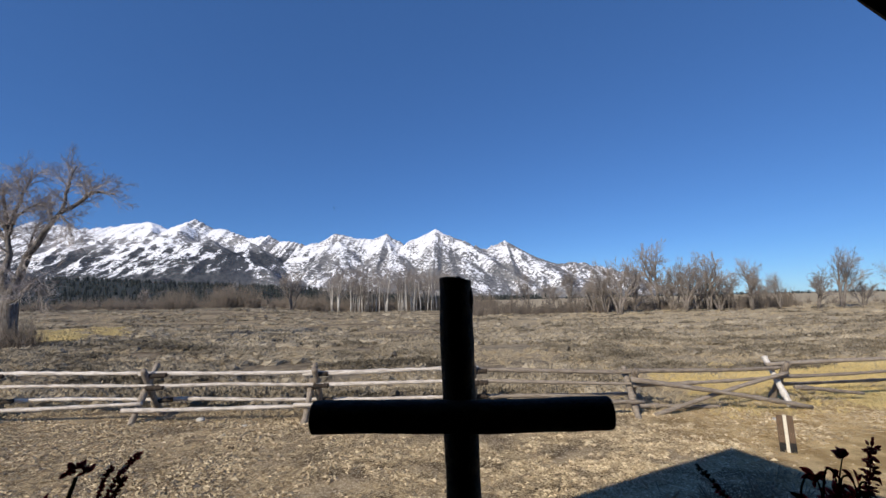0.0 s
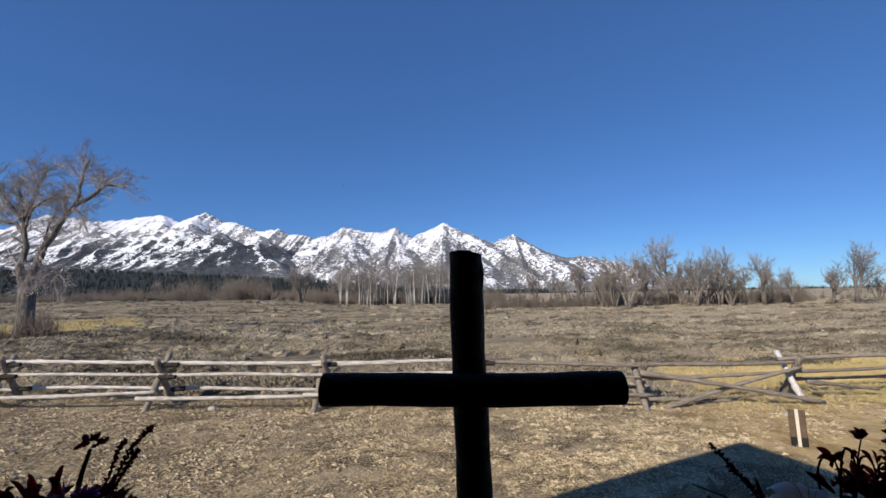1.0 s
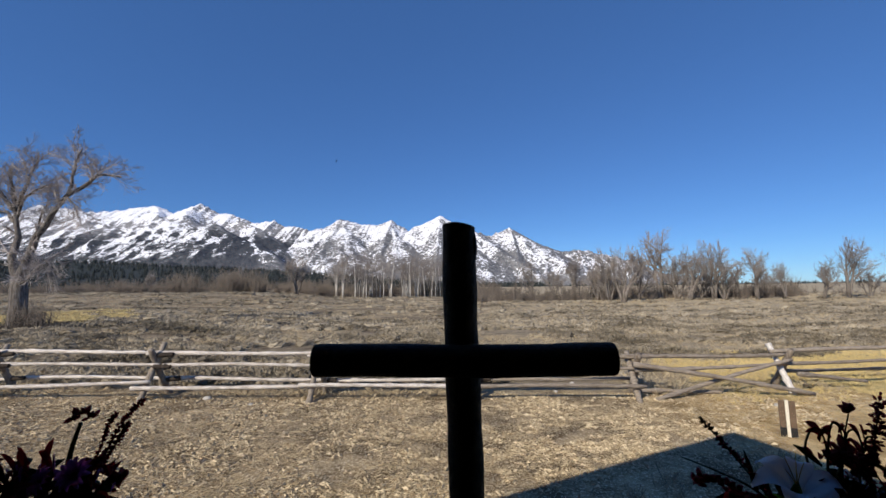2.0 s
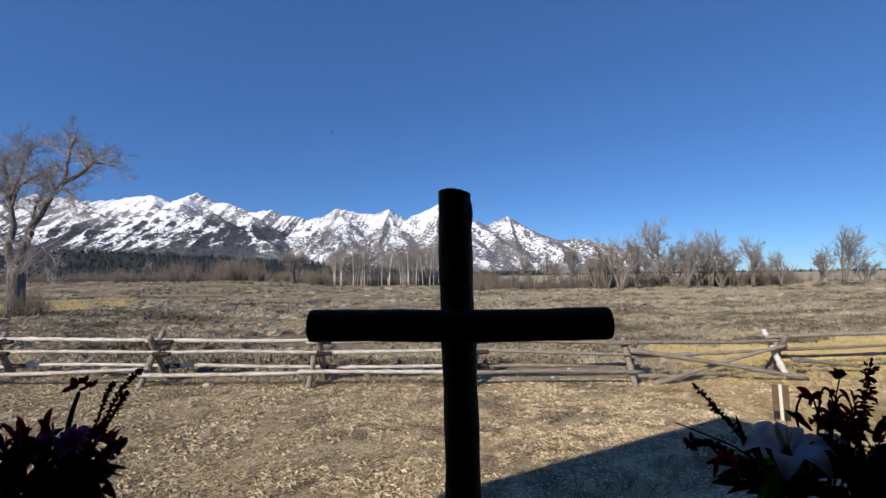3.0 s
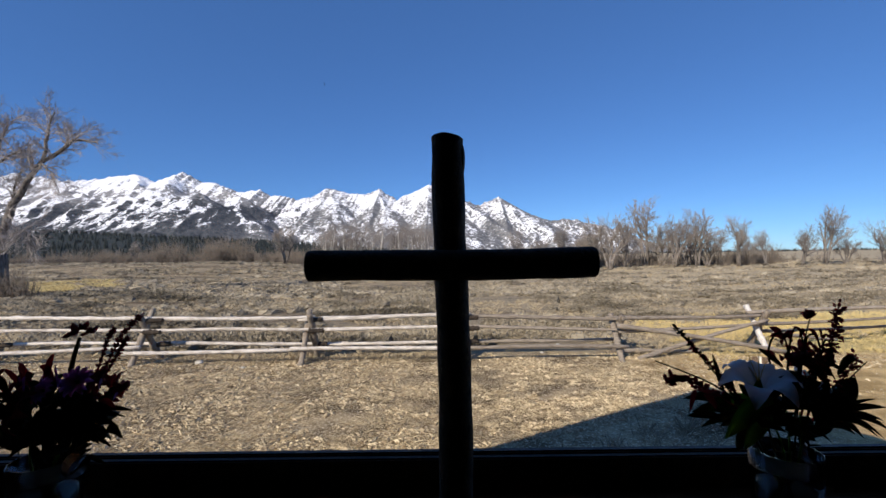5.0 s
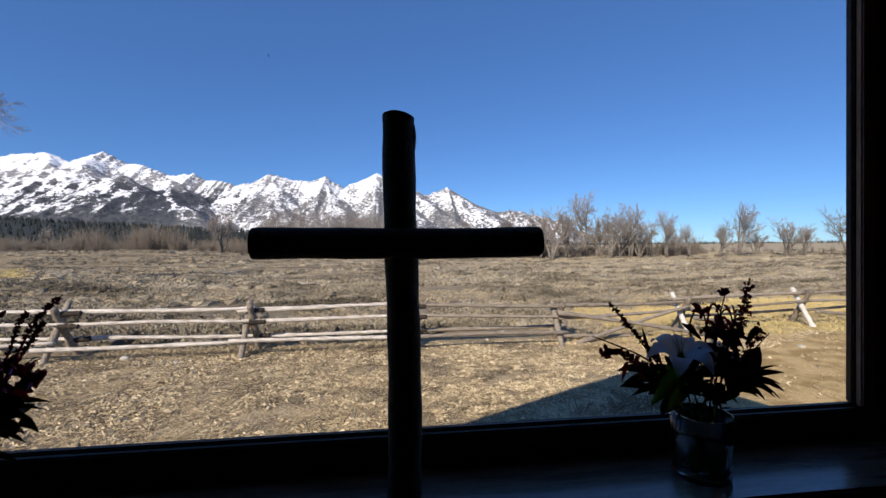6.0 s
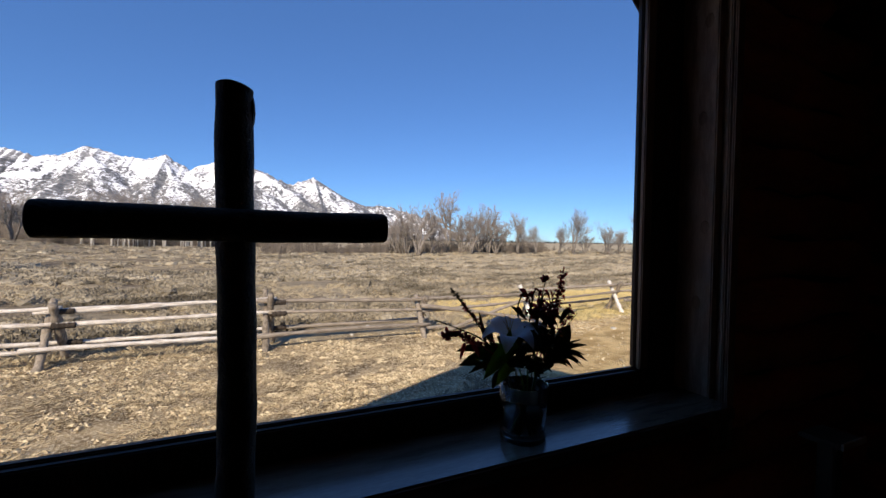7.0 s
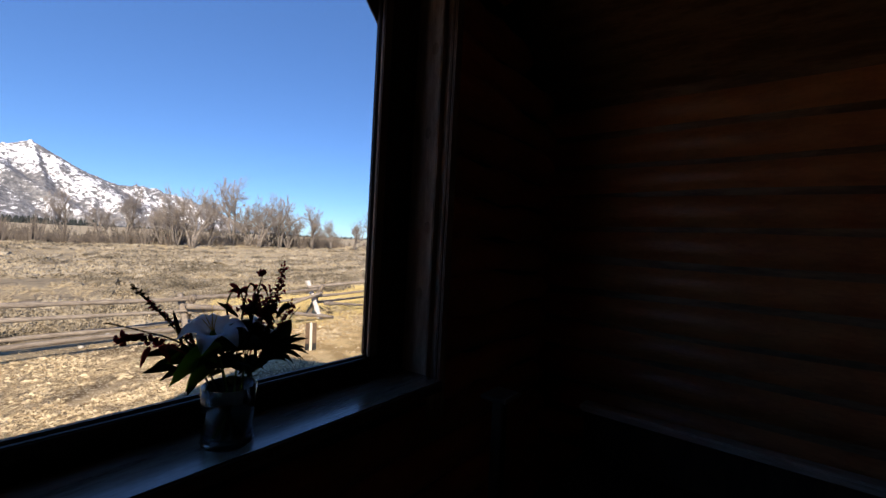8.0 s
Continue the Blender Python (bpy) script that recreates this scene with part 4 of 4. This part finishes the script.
def build_cross():
    z0 = 2.1955
    cross = thing("cross", (0.003, 0.75, z0), "rustic cross of two dark barked poles standing on the sill", "cross")
    rng = random.Random(4)
    V, F, pts, rad = [], [], [], []
    H = 3.005 - z0
    n = 30
    for i in range(n):
        u = 1 - 0.004 * (n - 1 - i) / 2 if i > n - 4 else i / (n - 4) * 0.99
        pts.append((0.004 * math.sin(u * 5), 0.036 + 0.003 * math.sin(u * 7), H * u))
        r = 0.0342 - 0.002 * u + 0.0008 * math.sin(u * 31) + rng.uniform(-0.0005, 0.0005)
        if i == n - 1:
            r *= 0.93
        rad.append(r)
    tube(V, F, pts, rad, 22, True, 0.012, rng)
    for v in V:                                    # the sawn top slopes a little
        if v.z > H - 0.02:
            v.z -= 0.16 * max(v.x, -0.01)
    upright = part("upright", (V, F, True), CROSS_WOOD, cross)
    # loose flakes of bark near the top
    for x, z, w, h in ((0.0265, H - 0.045, 0.006, 0.050), (-0.0285, H - 0.112, 0.004, 0.03), (0.002, H + 0.001, 0.009, 0.006)):
        bm = bmesh.new()
        bmesh.ops.create_icosphere(bm, subdivisions=2, radius=1)
        for v in bm.verts:
            v.co = Vector((x + v.co.x * w * 0.8, 0.036 + v.co.y * 0.014, z + v.co.z * h * 0.6)) + Vector((1, 1, 1)) * 0.002 * noise.noise(v.co * 2.3)
        part("bark_flake", bm, CROSS_WOOD, upright)
    V, F, pts, rad = [], [], [], []
    for u in [0.0, 0.003, 0.008] + [0.02 + 0.96 * i / 20 for i in range(21)] + [0.992, 0.997, 1.0]:
        pts.append((-0.274 + 0.548 * u, 0.002 * math.sin(u * 9), 2.75 - z0 + 0.0014 * math.sin(u * 6 + 1)))
        e = min(u, 1 - u)
        rad.append((0.0295 + 0.0004 * math.sin(u * 23) + rng.uniform(-0.0003, 0.0003)) * (0.94 if e == 0 else 0.985 if e < 0.004 else 1))
    tube(V, F, pts, rad, 22, True, 0.012, rng)
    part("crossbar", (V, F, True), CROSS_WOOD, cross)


build_cross()


# ---- bouquets on the sill ----
def blade(a, b, width, sag=0.0, fold=0.15, rows=7, seed=0):
    """A pointed, folded leaf from a to b, with thickness."""
    a, b = Vector(a), Vector(b)
    d = b - a
    rng = random.Random(seed)
    side = d.cross(Vector((rng.uniform(-0.5, 0.5), -1, rng.uniform(-0.3, 0.3)))).normalized()
    up = side.cross(d).normalized()
    V, F = [], []
    for i in range(rows):
        u = i / (rows - 1)
        w = width * (math.sin(math.pi * min(u * 0.93 + 0.07, 1)) ** 0.8) * 0.5 + 0.0004
        c = a + d * u + Vector((0, 0, 4 * sag * u * (1 - u)))
        t = 0.0006
        V += [c - side * w + up * fold * w, c - up * t, c + side * w + up * fold * w, c + up * t]
    for i in range(rows - 1):
        for k in range(4):
            p, q = i * 4 + k, i * 4 + (k + 1) % 4
            F.append((p, q, q + 4, p + 4))
    F += [(3, 2, 1, 0), tuple(4 * (rows - 1) + k for k in range(4))]
    return V, F, True


def arc(points, n=4):
    """A smooth line through the points."""
    P = [Vector(p) for p in points]
    P = [P[0] * 2 - P[1], *P, P[-1] * 2 - P[-2]]
    line = []
    for i in range(1, len(P) - 2):
        for k in range(n):
            t = k / n
            line.append(0.5 * ((2 * P[i]) + (P[i + 1] - P[i - 1]) * t + (2 * P[i - 1] - 5 * P[i] + 4 * P[i + 1] - P[i + 2]) * t * t + (3 * P[i] - P[i - 1] - 3 * P[i + 1] + P[i + 2]) * t ** 3))
    return line + [P[-2]]


def stalk(name, points, r, material, parent, label=""):
    V, F = [], []
    line = arc(points)
    tube(V, F, line, [r * (1 - 0.45 * i / (len(line) - 1)) for i in range(len(line))], 6)
    return part(name, (V, F, True), material, parent, label)


def buds(name, points, count, size, material, parent, seed, label="", spread=0.012, start=0.35):
    """A spike set with many small buds."""
    rng = random.Random(seed)
    line = arc(points, 6)
    V, F = [], []
    tube(V, F, line, [0.0028 - 0.0016 * i / (len(line) - 1) for i in range(len(line))], 5)
    for i in range(count):
        u = start + (1 - start) * i / max(count - 1, 1)
        q = line[min(int(u * (len(line) - 1)), len(line) - 1)]
        d = Vector((rng.gauss(0, 1), rng.gauss(0, 1), rng.gauss(0.5, 0.7))).normalized()
        c = q + d * spread * rng.uniform(0.2, 1)
        s = size * rng.uniform(0.6, 1.2)
        tube(V, F, [c - d * s * 1.3, c - d * s * 0.4, c + d * s * 0.6, c + d * s * 1.5], [s * 0.25, s * 0.75, s * 0.65, s * 0.1], 6)
    return part(name, (V, F, True), material, parent, label)


def blossom(name, at, facing, r, petals, material, parent, width=0.5, curl=0.25, cup=0.5, label="", seed=1, heart=None):
    """A flower with separate petals that open round its heart."""
    f = Vector(facing).normalized()
    s = f.orthogonal().normalized()
    t = f.cross(s)
    at = Vector(at)
    V, F = [], []
    tube(V, F, [at - f * r * 0.55, at - f * r * 0.2, at + f * r * 0.05], [r * 0.05, r * 0.12, r * 0.04], 7)
    flower = part(name, (V, F, True), heart or material, parent, label)
    rng = random.Random(seed)
    for k in range(petals):
        a = 2 * math.pi * k / petals + rng.uniform(-0.1, 0.1)
        out = s * math.cos(a) + t * math.sin(a)
        side = f.cross(out)
        V, F = [], []
        rows = 8
        for i in range(rows):
            u = i / (rows - 1)
            c = at + out * r * (0.08 + 0.92 * u) * (1 + (0 if k % 2 else -0.06)) + f * r * (cup * math.sin(u * 1.9) - curl * 1.6 * u ** 3 - 0.22)
            w = r * width * math.sin(math.pi * (0.08 + 0.90 * u)) ** 0.75 * 0.5 + 0.0006
            for m in (-1, -0.5, 0, 0.5, 1):
                V.append(c + side * w * m + f * (0.10 * r * (1 - abs(m)) * -0.6 + rng.uniform(-0.001, 0.001)))
        for i in range(rows - 1):
            for m in range(4):
                F.append((i * 5 + m, i * 5 + m + 1, i * 5 + m + 6, i * 5 + m + 5))
        top = len(V)
        V += [v - f * 0.0012 for v in V]
        F += [tuple(top + q for q in reversed(face)) for face in F[:]]
        part("petal", (V, F, True), material, flower)
    return flower


LIFT, SHRINK = 0.0292, 0.95          # how far the flowers stand above the vase's foot, and their size


def build_vase(x, y, label, r_top=0.068, r_bot=0.063, h=0.155):
    z0 = 2.1955
    vase_thing = thing("flower_vase", (x, y, z0), label, "flower vase", "bouquets on the window sill")
    vase_thing.scale = (SHRINK, SHRINK, SHRINK)
    prof = [(0.0, 0.0), (r_bot, 0.0), (r_bot + 0.003, 0.006), (r_bot * 0.98, 0.27 * h), (r_bot + 0.004, 0.6 * h), (r_top, h), (r_top - 0.004, h), (r_bot - 0.001, 0.6 * h), (r_bot * 0.98 - 0.005, 0.27 * h), (r_bot - 0.006, 0.014), (0.0, 0.012)]
    n, V, F = 28, [], []
    for r, z in prof:
        for k in range(n):
            a = 2 * math.pi * k / n
            flute = 1 + 0.012 * math.cos(a * 14)
            V.append((r * flute * math.cos(a), r * flute * math.sin(a), z))
    for i in range(len(prof) - 1):
        for k in range(n):
            a, b = i * n + k, i * n + (k + 1) % n
            F.append((a, b, b + n, a + n))
    vase = part("vase", (V, F, True), GLASS, vase_thing, "clear fluted glass vase")
    V, F = [], []
    tube(V, F, [(0, 0, 0.0145), (0, 0, 0.05), (0, 0, 0.09)], [r_bot - 0.010, r_bot - 0.009, r_bot - 0.007], 24)
    part("water", (V, F, True), WATER, vase, "water in the vase")
    return vase_thing


def leaf_mass(parent, centre, size, count, seed, length=(0.06, 0.13), width=(0.014, 0.034), material=None):
    rng = random.Random(seed)
    for i in range(count):
        d = Vector((rng.gauss(0, 1), rng.gauss(0, 0.75), rng.gauss(0.25, 0.8))).normalized()
        root = Vector(centre) + Vector((rng.uniform(-1, 1) * size[0], rng.uniform(-1, 1) * size[1], rng.uniform(-1, 1) * size[2]))
        l = rng.uniform(*length)
        d.y = min(d.y, (0.07 - root.y) / l)
        part("leaf", blade(root, root + d * l, rng.uniform(*width), rng.uniform(0, 0.018), 0.25, 6, seed * 100 + i), material or DARK_LEAF, parent)


def spread_from(cx):
    """Places in a bouquet, leaning from the vase's foot towards the glass."""
    def place(x, z, y=0.0):
        y = min(y + 0.042, 0.072)
        k = (0.948 + y) / 0.965
        return (x * k - cx, y, 2.757 - (2.757 - z) * k - 2.1955)
    return place


def raise_flowers(v):
    for c in v.children:
        if not c.name.startswith("vase"):
            c.location.z += LIFT


def build_right_bouquet():
    v = build_vase(0.708, 0.857, "glass vase of white lilies and dark leaves on the sill")
    P = spread_from(0.745)
    for i, (tx, ty) in enumerate(((-0.05, 0.01), (-0.02, -0.03), (0.0, 0.03), (0.03, -0.02), (0.05, 0.02), (0.02, 0.0), (-0.03, 0.03))):
        stalk("stem", [(-tx * 0.5, -ty, -0.01), (tx * 0.4, ty * 0.4, 0.07), (tx, ty + 0.01, 0.14), (tx * 1.5, ty + 0.03, 0.205)], 0.0035, LEAF if i % 2 else DARK_LEAF, v)
    leaf_mass(v, (0.06, 0.025, 0.185), (0.065, 0.035, 0.05), 46, 3, (0.04, 0.085), (0.012, 0.03))
    leaf_mass(v, (-0.06, 0.03, 0.195), (0.06, 0.03, 0.025), 22, 4, (0.05, 0.10), (0.012, 0.026))
    leaf_mass(v, (0.10, 0.03, 0.265), (0.05, 0.025, 0.05), 16, 5, (0.03, 0.07), (0.010, 0.024))
    # the lily, open towards the room
    blossom("lily", P(0.705, 2.468, -0.03), (-0.12, -0.30, 0.90), 0.086, 6, WHITE_PETAL, v, 0.58, 0.30, 0.60, "open white lily", 6, LEAF)
    for k in range(5):
        a = k * 1.257
        o = Vector((0.012 * math.cos(a), 0.0, 0.012 * math.sin(a)))
        root, tip = Vector(P(0.705, 2.465, -0.03)), Vector(P(0.70, 2.515, -0.055))
        stalk("stamen", [root, root.lerp(tip, 0.6) + o, tip + o * 1.8], 0.0011, YELLOW, v)
    blossom("lily", P(0.80, 2.455, 0.03), (0.6, -0.2, 0.75), 0.06, 6, WHITE_PETAL, v, 0.5, 0.1, 0.9, "half-open white lily behind the leaves", 9, LEAF)
    # dark spikes to one side
    buds("flower_spike", [P(0.70, 2.37), P(0.62, 2.47), P(0.56, 2.545), P(0.512, 2.60)], 120, 0.0030, DARK_LEAF, v, 1, spread=0.007, start=0.2)
    buds("flower_spike", [P(0.71, 2.37), P(0.645, 2.45), P(0.585, 2.52), P(0.545, 2.56)], 70, 0.0042, RED, v, 2, spread=0.007, start=0.25)
    stalk("bare_stem", [P(0.72, 2.36), P(0.62, 2.45), P(0.54, 2.49), P(0.47, 2.518)], 0.003, DARK_LEAF, v)
    part("leaf", blade(P(0.625, 2.44), P(0.60, 2.535), 0.010, 0, 0.2, 6, 1), DARK_LEAF, v)
    part("leaf", blade(P(0.655, 2.42), P(0.635, 2.49), 0.012, 0, 0.2, 6, 2), DARK_LEAF, v)
    buds("flower_spike", [P(0.69, 2.38, -0.02), P(0.60, 2.445, -0.02), P(0.53, 2.475, -0.02), P(0.49, 2.465, -0.02)], 64, 0.0065, RED, v, 3, "drooping dark red spike", 0.016, 0.3)
    for i, (x, z, dx, dz) in enumerate(((0.56, 2.45, -0.015, -0.05), (0.58, 2.44, 0.03, -0.04), (0.55, 2.47, -0.06, 0.0))):
        part("petal", blade(P(x, z, -0.02), P(x + dx, z + dz, -0.035), 0.014, 0.01, 0.3, 6, 30 + i), RED, v)
    for i, (x0, z0, x1, z1, w) in enumerate(((0.66, 2.40, 0.53, 2.43, 0.024), (0.66, 2.39, 0.55, 2.40, 0.028), (0.68, 2.38, 0.57, 2.365, 0.03))):
        part("leaf", blade(P(x0, z0, 0.01), P(x1, z1, 0.02), w, 0.02, 0.3, 7, 40 + i), DARK_LEAF, v)
    # broad green leaves over the rim
    part("leaf", blade(P(0.735, 2.425, -0.06), P(0.622, 2.338, -0.085), 0.050, 0.022, 0.3, 9, 11), LEAF, v, "broad green leaf")
    part("leaf", blade(P(0.72, 2.39, -0.05), P(0.665, 2.315, -0.10), 0.045, 0.015, 0.3, 8, 12), LEAF, v, "broad green leaf")
    part("leaf", blade(P(0.70, 2.41, 0.02), P(0.585, 2.40, 0.0), 0.040, 0.02, 0.3, 8, 13), LEAF, v)
    # tall spike, bud and curled stems
    buds("flower_spike", [P(0.80, 2.36), P(0.85, 2.47), P(0.875, 2.56), P(0.892, 2.64)], 130, 0.0044, RED, v, 5, "tall dark red spike", 0.016, 0.35)
    buds("flower_spike", [P(0.79, 2.36), P(0.82, 2.46), P(0.845, 2.54)], 60, 0.0044, RED, v, 6, "dark red spike", 0.016, 0.4)
    buds("flower_spike", [P(0.81, 2.36), P(0.87, 2.44), P(0.91, 2.49), P(0.925, 2.525)], 60, 0.0044, RED, v, 7, "dark red spike", 0.018, 0.4)
    stalk("bare_stem", [P(0.78, 2.36), P(0.80, 2.48), P(0.812, 2.56), P(0.826, 2.612)], 0.0026, DARK_LEAF, v)
    buds("bud", [P(0.818, 2.612), P(0.830, 2.624)], 12, 0.008, RED, v, 8, "dark bud", 0.011, 0.0)
    for i, (x, w, z) in enumerate(((0.735, 0.034, 2.572), (0.78, 0.026, 2.582), (0.812, 0.032, 2.568), (0.85, 0.022, 2.555))):
        stalk("curled_stem", [P(0.765, 2.42), P(x - 0.006, 2.52), P(x + w * 0.2, z), P(x + w * 0.8, z + 0.002), P(x + w * 1.1, z - 0.035), P(x + w * 0.8, z - 0.055)], 0.0028, DARK_LEAF, v)
    trng = random.Random(77)
    for i in range(26):
        x, z = trng.uniform(0.745, 0.89), trng.uniform(2.50, 2.57)
        part("petal", blade(P(x, z), P(x + trng.uniform(-0.035, 0.035), z + trng.uniform(-0.015, 0.035)), trng.uniform(0.007, 0.014), 0.008, 0.4, 6, 300 + i), RED, v)
    part("leaf", blade(P(0.76, 2.50), P(0.703, 2.545), 0.012, 0.004, 0.2, 6, 50), DARK_LEAF, v)
    buds("flower_head", [P(0.79, 2.51), P(0.81, 2.53)], 26, 0.010, RED, v, 9, "dried red flower head", 0.026, 0.0)
    buds("flower_head", [P(0.835, 2.50), P(0.85, 2.52)], 22, 0.009, RED, v, 10, "dried red flower head", 0.024, 0.0)
    # dark round leaf and long leaves to the other side
    part("leaf", blade(P(0.865, 2.40), P(0.925, 2.475), 0.055, 0.0, 0.15, 8, 51), DARK_LEAF, v)
    stalk("bare_stem", [P(0.86, 2.42), P(0.91, 2.47), P(0.952, 2.51)], 0.002, DARK_LEAF, v)
    for i, (x1, z1, w, s) in enumerate(((0.995, 2.405, 0.018, 0.012), (0.972, 2.425, 0.010, 0.01), (0.985, 2.375, 0.014, 0.02), (1.0, 2.352, 0.018, 0.03), (0.97, 2.34, 0.016, 0.03), (0.94, 2.335, 0.018, 0.03), (0.985, 2.335, 0.012, 0.035), (0.92, 2.345, 0.02, 0.02))):
        part("leaf", blade(P(0.83, 2.385 - 0.004 * i, 0.0), P(x1, z1, -0.02 + 0.01 * (i % 3)), w, s, 0.25, 8, 60 + i), DARK_LEAF, v)
    raise_flowers(v)


build_right_bouquet()


def build_left_bouquet():
    cx = -0.925
    v = build_vase(SHRINK * cx, 0.857, "glass vase of purple and dark red blossoms on the sill")
    P = spread_from(cx)
    for i, (tx, ty) in enumerate(((-0.05, 0.01), (-0.02, -0.03), (0.0, 0.03), (0.03, -0.02), (0.05, 0.02), (0.02, 0.0))):
        stalk("stem", [(-tx * 0.5, -ty, -0.01), (tx * 0.4, ty * 0.4, 0.07), (tx, ty + 0.01, 0.14), (tx * 1.5, ty + 0.03, 0.205)], 0.0035, LEAF if i % 2 else DARK_LEAF, v)
    leaf_mass(v, (-0.02, 0.025, 0.205), (0.10, 0.04, 0.065), 96, 13, (0.035, 0.075), (0.016, 0.032))
    leaf_mass(v, (0.06, 0.025, 0.19), (0.06, 0.03, 0.05), 44, 14, (0.035, 0.07), (0.014, 0.03))
    leaf_mass(v, (-0.03, 0.02, 0.15), (0.08, 0.03, 0.035), 26, 15, (0.04, 0.08), (0.016, 0.032))
    buds("flower_spike", [P(-0.86, 2.40), P(-0.80, 2.53), P(-0.76, 2.60), P(-0.715, 2.645)], 210, 0.0031, RED, v, 21, spread=0.007, start=0.15)
    buds("flower_spike", [P(-0.87, 2.40), P(-0.825, 2.51), P(-0.80, 2.58), P(-0.785, 2.61)], 180, 0.0031, RED, v, 22, spread=0.006, start=0.15)
    buds("flower_spike", [P(-0.86, 2.40), P(-0.80, 2.51), P(-0.765, 2.565), P(-0.75, 2.59)], 160, 0.003, RED, v, 23, spread=0.006, start=0.2)
    stalk("bare_stem", [P(-0.88, 2.42), P(-0.82, 2.48), P(-0.77, 2.515)], 0.0018, DARK_LEAF, v)
    buds("flower_head", [P(-0.885, 2.60), P(-0.862, 2.612), P(-0.838, 2.60)], 26, 0.0062, RED, v, 31, "spent dark red flower head", 0.013, 0.0)
    stalk("bare_stem", [P(-0.90, 2.40), P(-0.885, 2.52), P(-0.865, 2.59)], 0.007, DARK_LEAF, v)
    for i, (x0, z0, x1, z1) in enumerate(((-0.95, 2.45, -0.925, 2.555), (-0.97, 2.45, -1.01, 2.535), (-0.98, 2.44, -1.05, 2.52), (-1.0, 2.42, -1.09, 2.50), (-1.0, 2.40, -1.12, 2.42), (-0.92, 2.47, -0.96, 2.525))):
        part("leaf", blade(P(x0, z0), P(x1, z1, 0.01), 0.017, 0.02, 0.3, 7, 130 + i), RED, v)
    blossom("aster", P(-0.875, 2.49, -0.075), (0.1, -0.85, 0.5), 0.036, 14, PURPLE, v, 0.30, 0.1, 0.4, "purple blossom", 32, DARK_LEAF)
    blossom("aster", P(-0.955, 2.47, -0.05), (-0.3, -0.8, 0.5), 0.032, 14, PURPLE, v, 0.30, 0.1, 0.4, "purple blossom", 33, DARK_LEAF)
    for i, (x, z) in enumerate(((-0.79, 2.485), (-0.765, 2.47), (-0.80, 2.45), (-0.825, 2.50))):
        buds("flower_head", [P(x - 0.01, z - 0.008), P(x + 0.008, z + 0.006)], 18, 0.0085, RED, v, 40 + i, "dark red flower head", 0.017, 0.0)
    for i, (x1, z1, w) in enumerate(((-0.74, 2.42, 0.02), (-0.755, 2.405, 0.016), (-0.775, 2.385, 0.022), (-0.80, 2.365, 0.024), (-0.79, 2.335, 0.02), (-0.82, 2.345, 0.024))):
        part("leaf", blade(P(-0.885, 2.41 - 0.008 * i), P(x1, z1, -0.01), w, 0.014, 0.25, 8, 140 + i), DARK_LEAF, v)
    blossom("lily", P(-1.02, 2.43, -0.05), (-0.5, -0.75, 0.3), 0.06, 6, RED, v, 0.5, 0.3, 0.5, "dark red lily", 35, DARK_LEAF)
    trng = random.Random(78)
    for i in range(40):
        x, z = trng.uniform(-1.08, -0.78), trng.uniform(2.44, 2.50)
        part("petal", blade(P(x, z, trng.uniform(-0.06, 0.0)), P(x + trng.uniform(-0.03, 0.04), z + trng.uniform(-0.02, 0.045), trng.uniform(-0.07, 0.02)), trng.uniform(0.007, 0.016), 0.008, 0.4, 6, 340 + i), RED if i % 3 else PURPLE, v)
    # a loose clear wrapper leaf at the rim
    part("wrapper", blade(P(-0.90, 2.27, -0.078), P(-0.835, 2.335, -0.06), 0.05, 0.0, 0.4, 7, 150), GLASS, v, "clear crumpled wrapper")
    raise_flowers(v)


build_left_bouquet()
